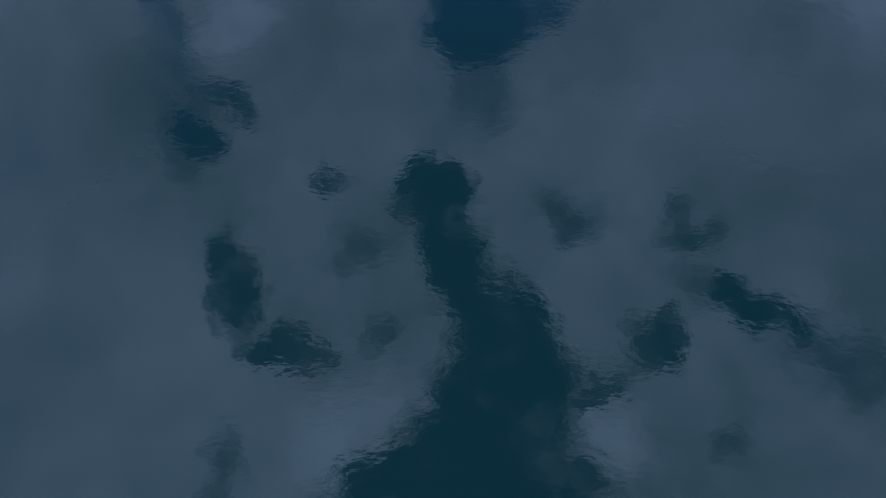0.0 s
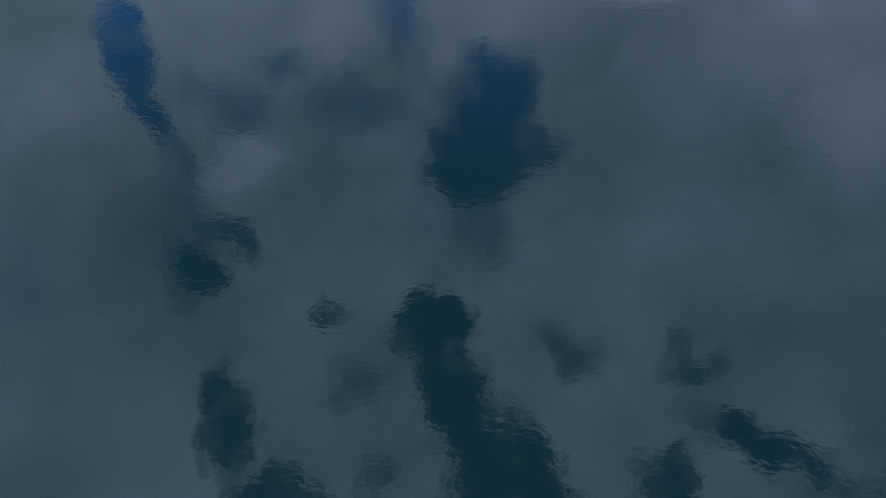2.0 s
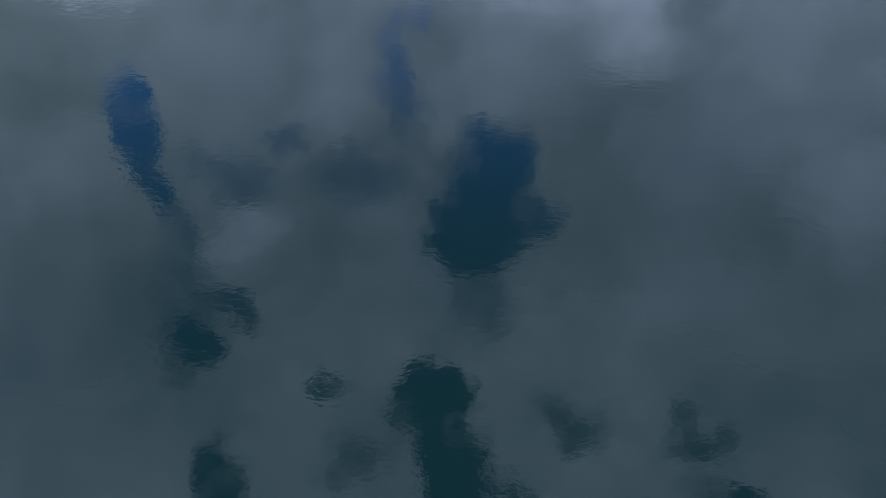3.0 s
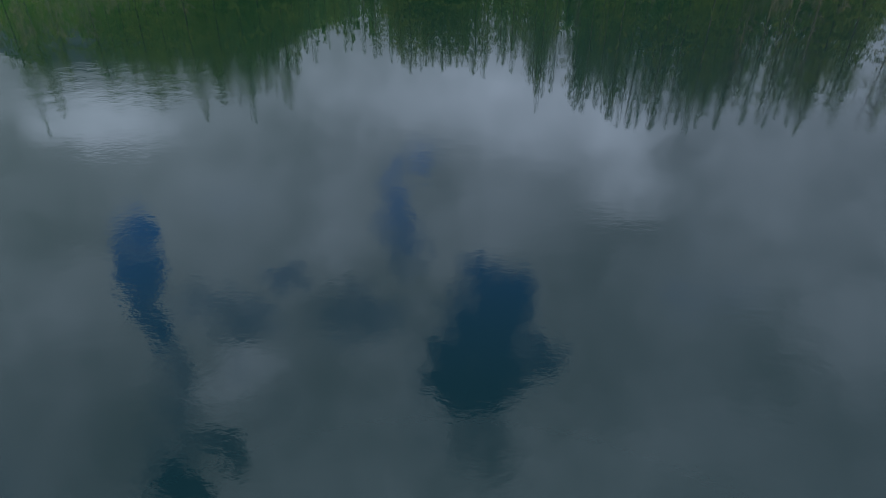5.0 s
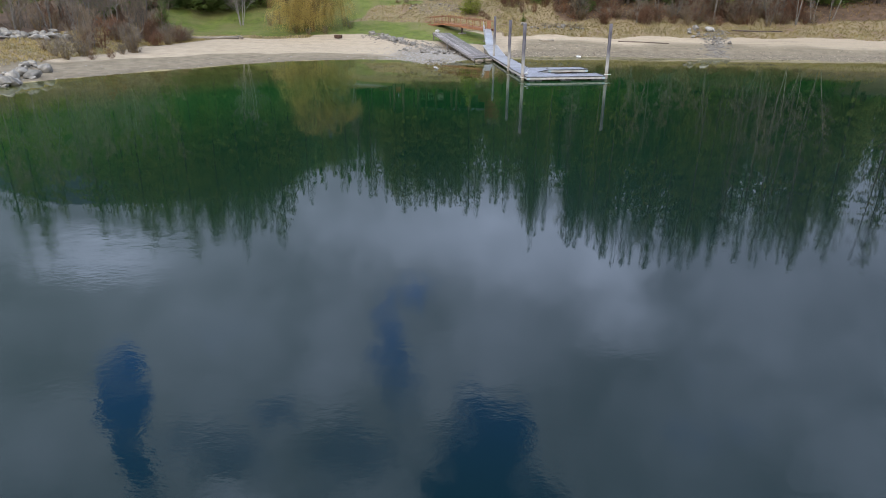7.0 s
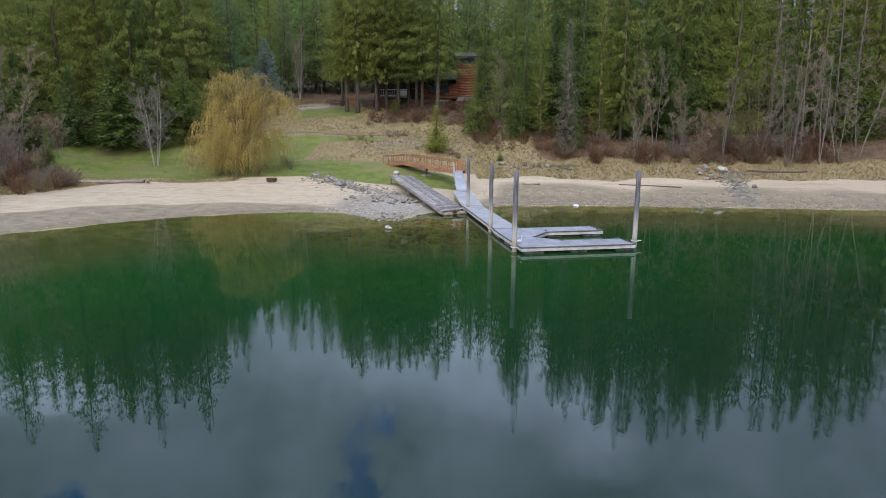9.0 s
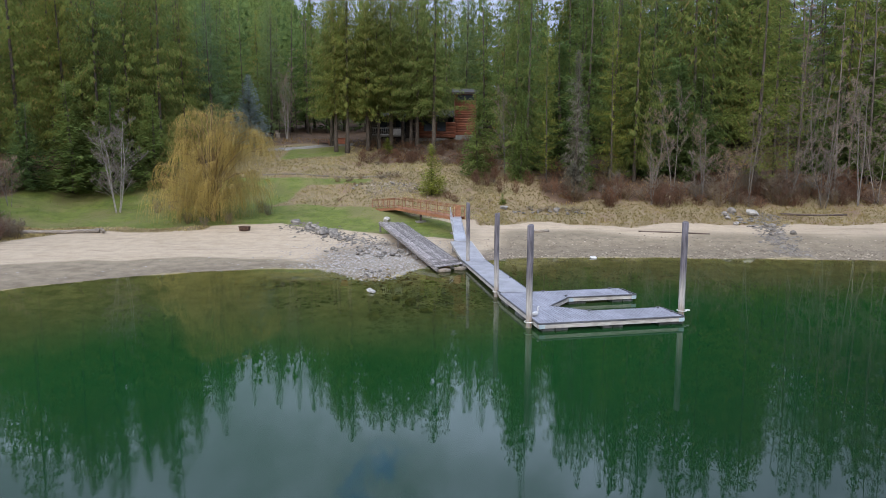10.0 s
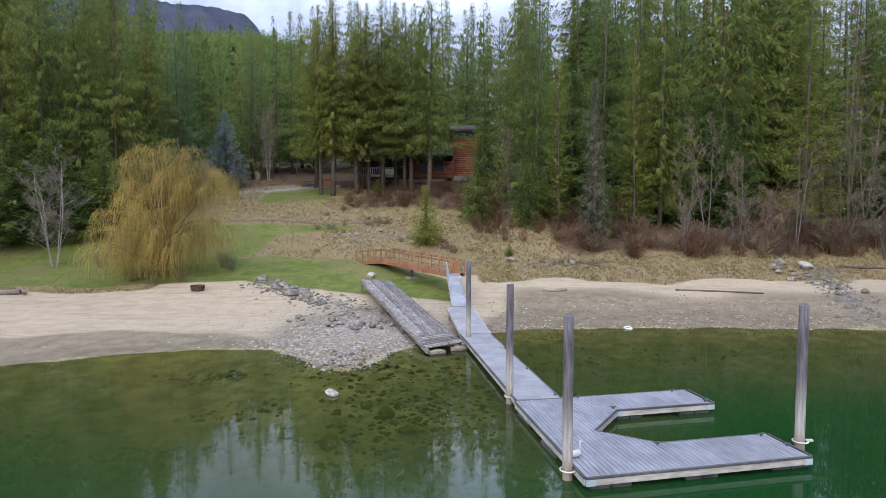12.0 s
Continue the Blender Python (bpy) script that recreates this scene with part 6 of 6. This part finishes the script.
def far_woods(name, n, seed, mat, x0, x1, y0, y1, tall, sprays, label, lean=0.0, slender=1.0):
    """Distant forest as one mesh of many small spires; lean widens it with distance."""
    rng = np.random.RandomState(seed)
    y = y0 + (y1 - y0) * rng.uniform(size=n) ** 0.8
    x = rng.uniform(x0, x1, n) + lean * (y - y0)
    z = on_sheet(x, y)
    h = rng.uniform(tall[0], tall[1], n)[:, None]
    r = h * rng.uniform(0.17, 0.26, (n, 1)) * slender
    t = rng.uniform(0.06, 1.0, (n, sprays)) ** 1.15
    a = rng.uniform(0, math.tau, (n, sprays))
    ln = r * (1 - t) * rng.uniform(0.75, 1.15, (n, sprays)) + 0.02 * h
    base = np.stack([x[:, None] + 0 * t, y[:, None] + 0 * t, z[:, None] + h * t], -1)
    out = np.stack([np.cos(a) * ln, np.sin(a) * ln, -ln * 0.5], -1)
    acr = np.stack([-np.sin(a), np.cos(a), 0.4 + 0 * a], -1) * (0.35 * ln + 0.014 * h)[..., None]
    lift = np.stack([0 * a, 0 * a, 0.035 * h + 0 * a], -1)
    v = np.stack([base - acr + out * 0.15, base + acr + out * 0.15 + lift, base + out], 2).reshape(-1, 3)
    return tagged(mesh_part(name, v.tolist(), np.arange(len(v)).reshape(-1, 3).tolist(), mat), label, "forest", kind="stuff")


far_woods("hillside_forest", 5200, 4, M_GREEN_HILL, -330, -60, 300, 700, (9, 17), 18, "distant light green forest climbing the hillside", -0.25)
far_woods("mid_forest", 700, 6, M_FIR, -150, -25, 125, 300, (13, 24), 50, "distant conifer forest below the hillside", -0.3, 0.7)
far_woods("back_forest", 700, 5, M_FIR, -60, 330, 122, 230, (18, 30), 60, "distant conifer forest behind the shore trees", 0.0, 0.5)


# ---- house ----
def build_house():
    h = thing("house", pose(0, 0, 0), "red-brown log house with dark roof and white balcony among cedars", "house")
    g = at_ground(0, 90) - 0.6
    # tall log block with its own roof
    part("foundation", box((3.7, 9, 1.6), pose(3.2, 95.4, g + 0.8), 0.02), M_CONCRETE, h, "pale concrete foundation")
    for i in range(25):
        part("log", tube([(1.5, 91.0, g + 1.72 + i * 0.26), (4.9, 91.0, g + 1.72 + i * 0.26)], [0.15, 0.15], 8), M_LOG, h)
    part("wall", box((3.3, 8.6, 6.6), pose(3.2, 95.4, g + 4.9), 0.01), M_LOG, h, "red log wall")
    part("upper_window", box((2.6, 0.08, 0.75), pose(3.2, 90.84, g + 7.3), 0.01), M_WINDOW, h, "dark upper window band")
    bm = add_box(bmesh.new(), (4.3, 6.0, 0.22), pose(3.2, 93.0, g + 8.55, 12, 0, 0), 0.02)
    add_box(bm, (4.3, 5.6, 0.22), pose(3.2, 98.4, g + 8.6, -12, 0, 0), 0.02)
    part("roof", bm, M_ROOF, h, "dark grey shingle roof")
    part("fascia", box((4.3, 0.08, 0.3), pose(3.2, 90.05, g + 7.9), 0.01), M_DARK_WALL, h)
    # long low wing
    part("wing_wall", box((12.0, 8.0, 4.6), pose(-5.6, 95.0, g + 2.6), 0.01), M_DARK_WALL, h, "dark stained wing wall")
    part("wing_foundation", box((12.2, 8.2, 1.2), pose(-5.6, 95.0, g + 0.5), 0.01), M_CONCRETE, h, "pale concrete foundation")
    for i in range(9):
        part("log", tube([(-4.6, 90.9, g + 1.35 + i * 0.26), (1.6, 90.9, g + 1.35 + i * 0.26)], [0.15, 0.15], 8), M_LOG, h)
    bm = add_box(bmesh.new(), (13.6, 6.4, 0.2), pose(-5.4, 91.6, g + 5.0, 14, 0, 0), 0.02)
    add_box(bm, (13.6, 6.0, 0.2), pose(-5.4, 97.4, g + 5.05, -14, 0, 0), 0.02)
    part("wing_roof", bm, M_ROOF, h, "dark grey shingle roof of the wing")
    for x, w in ((-9.6, 2.0), (-6.9, 1.6), (-2.6, 1.4), (-0.6, 1.3)):
        win = part("window", box((w, 0.06, 1.5), pose(x, 90.72 if x > -5 else 90.96, g + 3.0), 0.01), M_WINDOW, h, "dark window")
        y = 90.70 if x > -5 else 90.94
        bm = bmesh.new()
        for sx in (-w / 2, w / 2):
            add_box(bm, (0.09, 0.07, 1.6), pose(x + sx, y, g + 3.0))
        for sz in (-0.78, 0.78):
            add_box(bm, (w + 0.1, 0.07, 0.09), pose(x, y, g + 3.0 + sz))
        part("window_frame", bm, M_DARK_WALL, win, "dark window frame")
    # balcony
    part("balcony_floor", box((5.0, 4.0, 0.25), pose(-8.6, 88.9, g + 1.35), 0.01), M_CONCRETE, h, "pale balcony floor edge")
    for x in np.linspace(-11.0, -6.2, 17):
        part("baluster", box((0.05, 0.05, 1.0), pose(float(x), 86.95, g + 1.95)), M_WHITE, h)
    for z in (1.5, 2.45):
        part("balcony_rail", box((5.0, 0.08, 0.09), pose(-8.6, 86.95, g + z), 0.01), M_WHITE, h, "white balcony rail")
    part("balcony_panel", box((1.6, 0.05, 0.7), pose(-7.2, 86.9, g + 1.95)), M_WHITE, h, "pale balcony screen")
    for x in (-11.0, -8.6, -6.2):
        part("balcony_post", box((0.18, 0.18, 4.4), pose(x, 87.05, g + 2.2)), M_DARK_WALL, h)
    part("under_balcony", box((4.8, 0.1, 1.3), pose(-8.6, 88.2, g + 0.7)), M_DARK_WALL, h)


build_house()


# ---- things on the beach and lawn ----
def fire_pit(x, y):
    z = at_ground(x, y)
    f = thing("fire_pit", pose(x, y, z), "rusty steel fire pit ring on the sand", "fire pit")
    bm = bmesh.new()
    n, rows = 24, []
    for r, zz in ((0.46, 0.0), (0.52, 0.36), (0.49, 0.36), (0.43, 0.02)):
        rows.append([bm.verts.new((r * math.cos(k * math.tau / n), r * math.sin(k * math.tau / n), zz)) for k in range(n)])
    for a, b in zip(rows, rows[1:]):
        for k in range(n):
            bm.faces.new((a[k], a[(k + 1) % n], b[(k + 1) % n], b[k]))
    part("ring", bm, M_RUST, f)
    rim = part("rim", ring(0.51, 0.025, 24, 6), M_RUST, f)
    rim.matrix_basis = pose(0, 0, 0.36)
    for k in range(8):
        a = k * math.tau / 8
        part("rib", beam((0.47 * math.cos(a), 0.47 * math.sin(a), 0.02), (0.535 * math.cos(a), 0.535 * math.sin(a), 0.35), 0.05, 0.03), M_RUST, f)
    ash = bmesh.new()
    bmesh.ops.create_cone(ash, cap_ends=True, segments=20, radius1=0.44, radius2=0.30, depth=0.12, matrix=Matrix.Translation((0, 0, 0.06)))
    part("ash", ash, M_FLOAT, f, "black ash and charred wood")


fire_pit(-18.3, 47.4)


def log_thing(points, r, mat, label, name="log"):
    pts = [(x, y, at_ground(x, y) + r * 0.55 + dz) for x, y, dz in points]
    bm = tube(pts, [r * k for k in np.linspace(1.0, 0.75, len(pts))], 9)
    return tagged(part(name, bm, mat), label, "log")


log_thing([(-31.0, 46.6, 0.05), (-34, 46.2, 0), (-38, 45.6, 0), (-43, 44.8, 0)], 0.22, M_DRIFT, "long pale driftwood log at the top of the sand")
log_thing([(-30.4, 46.2, 0.1), (-30.9, 46.7, 0.25), (-31.6, 46.9, 0.1)], 0.14, M_DRIFT, "grey root stump beside the driftwood log")
log_thing([(17.3, 47.3, 0), (20.0, 46.8, 0), (23.3, 46.2, 0)], 0.075, M_DARK_DRIFT, "dark waterlogged driftwood log on the sand")
log_thing([(7.4, 47.3, 0), (8.3, 47.2, 0), (9.2, 47.35, 0)], 0.16, M_DRIFT, "short pale driftwood log on the sand")
log_thing([(33.5, 54.0, 0), (36.5, 53.2, 0), (40.0, 53.6, 0)], 0.12, M_DARK_DRIFT, "dark driftwood branch at the beach top")

tyre = tagged(part("ring_float", ring(0.21, 0.065, 24, 8), M_HOOP), "white ring float washed up at the waterline", "float")
tyre.matrix_basis = pose(11.04, 37.85, 0.06, 8, 4, 0)


def bench(x, y):
    z = at_ground(x, y)
    b = thing("picnic_table", pose(x, y, z, 0, 0, 12), "red-brown wooden picnic table on the upper lawn", "table")
    for k in range(4):
        part("tabletop_plank", box((1.8, 0.17, 0.04), pose(0, -0.27 + k * 0.18, 0.75), 0.005), M_CEDAR_WOOD, b)
    for s in (-0.75, 0.75):
        part("seat", box((1.8, 0.26, 0.04), pose(0, s, 0.45), 0.005), M_CEDAR_WOOD, b)
        part("leg", beam((s, -0.7, 0), (s, -0.15, 0.73), 0.09, 0.05), M_CEDAR_WOOD, b)
        part("leg", beam((s, 0.7, 0), (s, 0.15, 0.73), 0.09, 0.05), M_CEDAR_WOOD, b)
        part("brace", beam((s, -0.85, 0.42), (s, 0.85, 0.42), 0.05, 0.09), M_CEDAR_WOOD, b)


bench(-17.8, 84.6)


def nest_box(x, y, z_up):
    z = at_ground(x, y)
    b = thing("post_box", pose(x, y, z), "pale wooden box on a short post among trees", "box")
    part("post", box((0.14, 0.14, z_up), pose(0, 0, z_up / 2)), M_DRIFT, b)
    part("case", box((0.5, 0.4, 0.6), pose(0, 0, z_up + 0.28), 0.02), M_DRIFT, b)
    part("lid", box((0.6, 0.5, 0.06), pose(0, 0, z_up + 0.61, 6, 0, 0), 0.01), M_DRIFT, b)


nest_box(-26.4, 91.5, 0.7)
nest_box(-25.4, 88.5, 0.4)
stump = thing("stump", pose(-25.3, 78.5, at_ground(-25.3, 78.5)), "short tan cut timber post by the path", "post")
part("post", box((0.4, 0.35, 1.2), pose(0, 0, 0.5), 0.04), M_TAN_TWIG, stump)


def storage_box(x, y):
    b = thing("storage_box", pose(x, y, at_ground(x, y), 0, 0, 6), "dark red wooden storage box beside the cedar trunks", "box")
    part("case", box((1.7, 0.8, 0.85), pose(0, 0, 0.44), 0.02), M_LOG, b)
    part("lid", box((1.8, 0.9, 0.07), pose(0, 0, 0.9, 4, 0, 0), 0.015), M_LOG, b)
    for u in (-0.7, 0.7):
        part("batten", box((0.1, 0.03, 0.8), pose(u, -0.415, 0.44), 0.005), M_DARK_WALL, b, "dark corner batten")


storage_box(-15.2, 85.2)


def path_strip(name, points, half, mat, label):
    """A trodden strip, a little proud in the middle, with its edges sunk into the ground."""
    bm = bmesh.new()
    rows = []
    for x, y in points:
        rows.append([bm.verts.new((x, y + o, at_ground(x, y + o) + lift)) for o, lift in ((-1.5 * half, -0.03), (-half, 0.05), (half, 0.05), (1.5 * half, -0.03))])
    for a, b in zip(rows, rows[1:]):
        for k in range(3):
            bm.faces.new((a[k], a[k + 1], b[k + 1], b[k]))
    return tagged(part(name, bm, mat), label, "path", kind="structure")


path_strip("garden_path", [(-25.5, 82.0), (-24.0, 82.3), (-22.5, 82.6), (-21.0, 83.1), (-19.5, 83.6), (-18.0, 84.1), (-16.5, 84.6), (-15.0, 85.0), (-13.5, 85.4)], 0.6, M_CONCRETE, "pale gravel garden path at the top of the slope")
path_strip("foot_path", [(x, 66.2 - 0.06 * (x + 22) + 0.25 * math.sin(x * 0.6)) for x in np.arange(-22.0, -6.5, 0.75)], 0.2, M_TAN_PEBBLE, "narrow trodden dirt path across the dry slope")
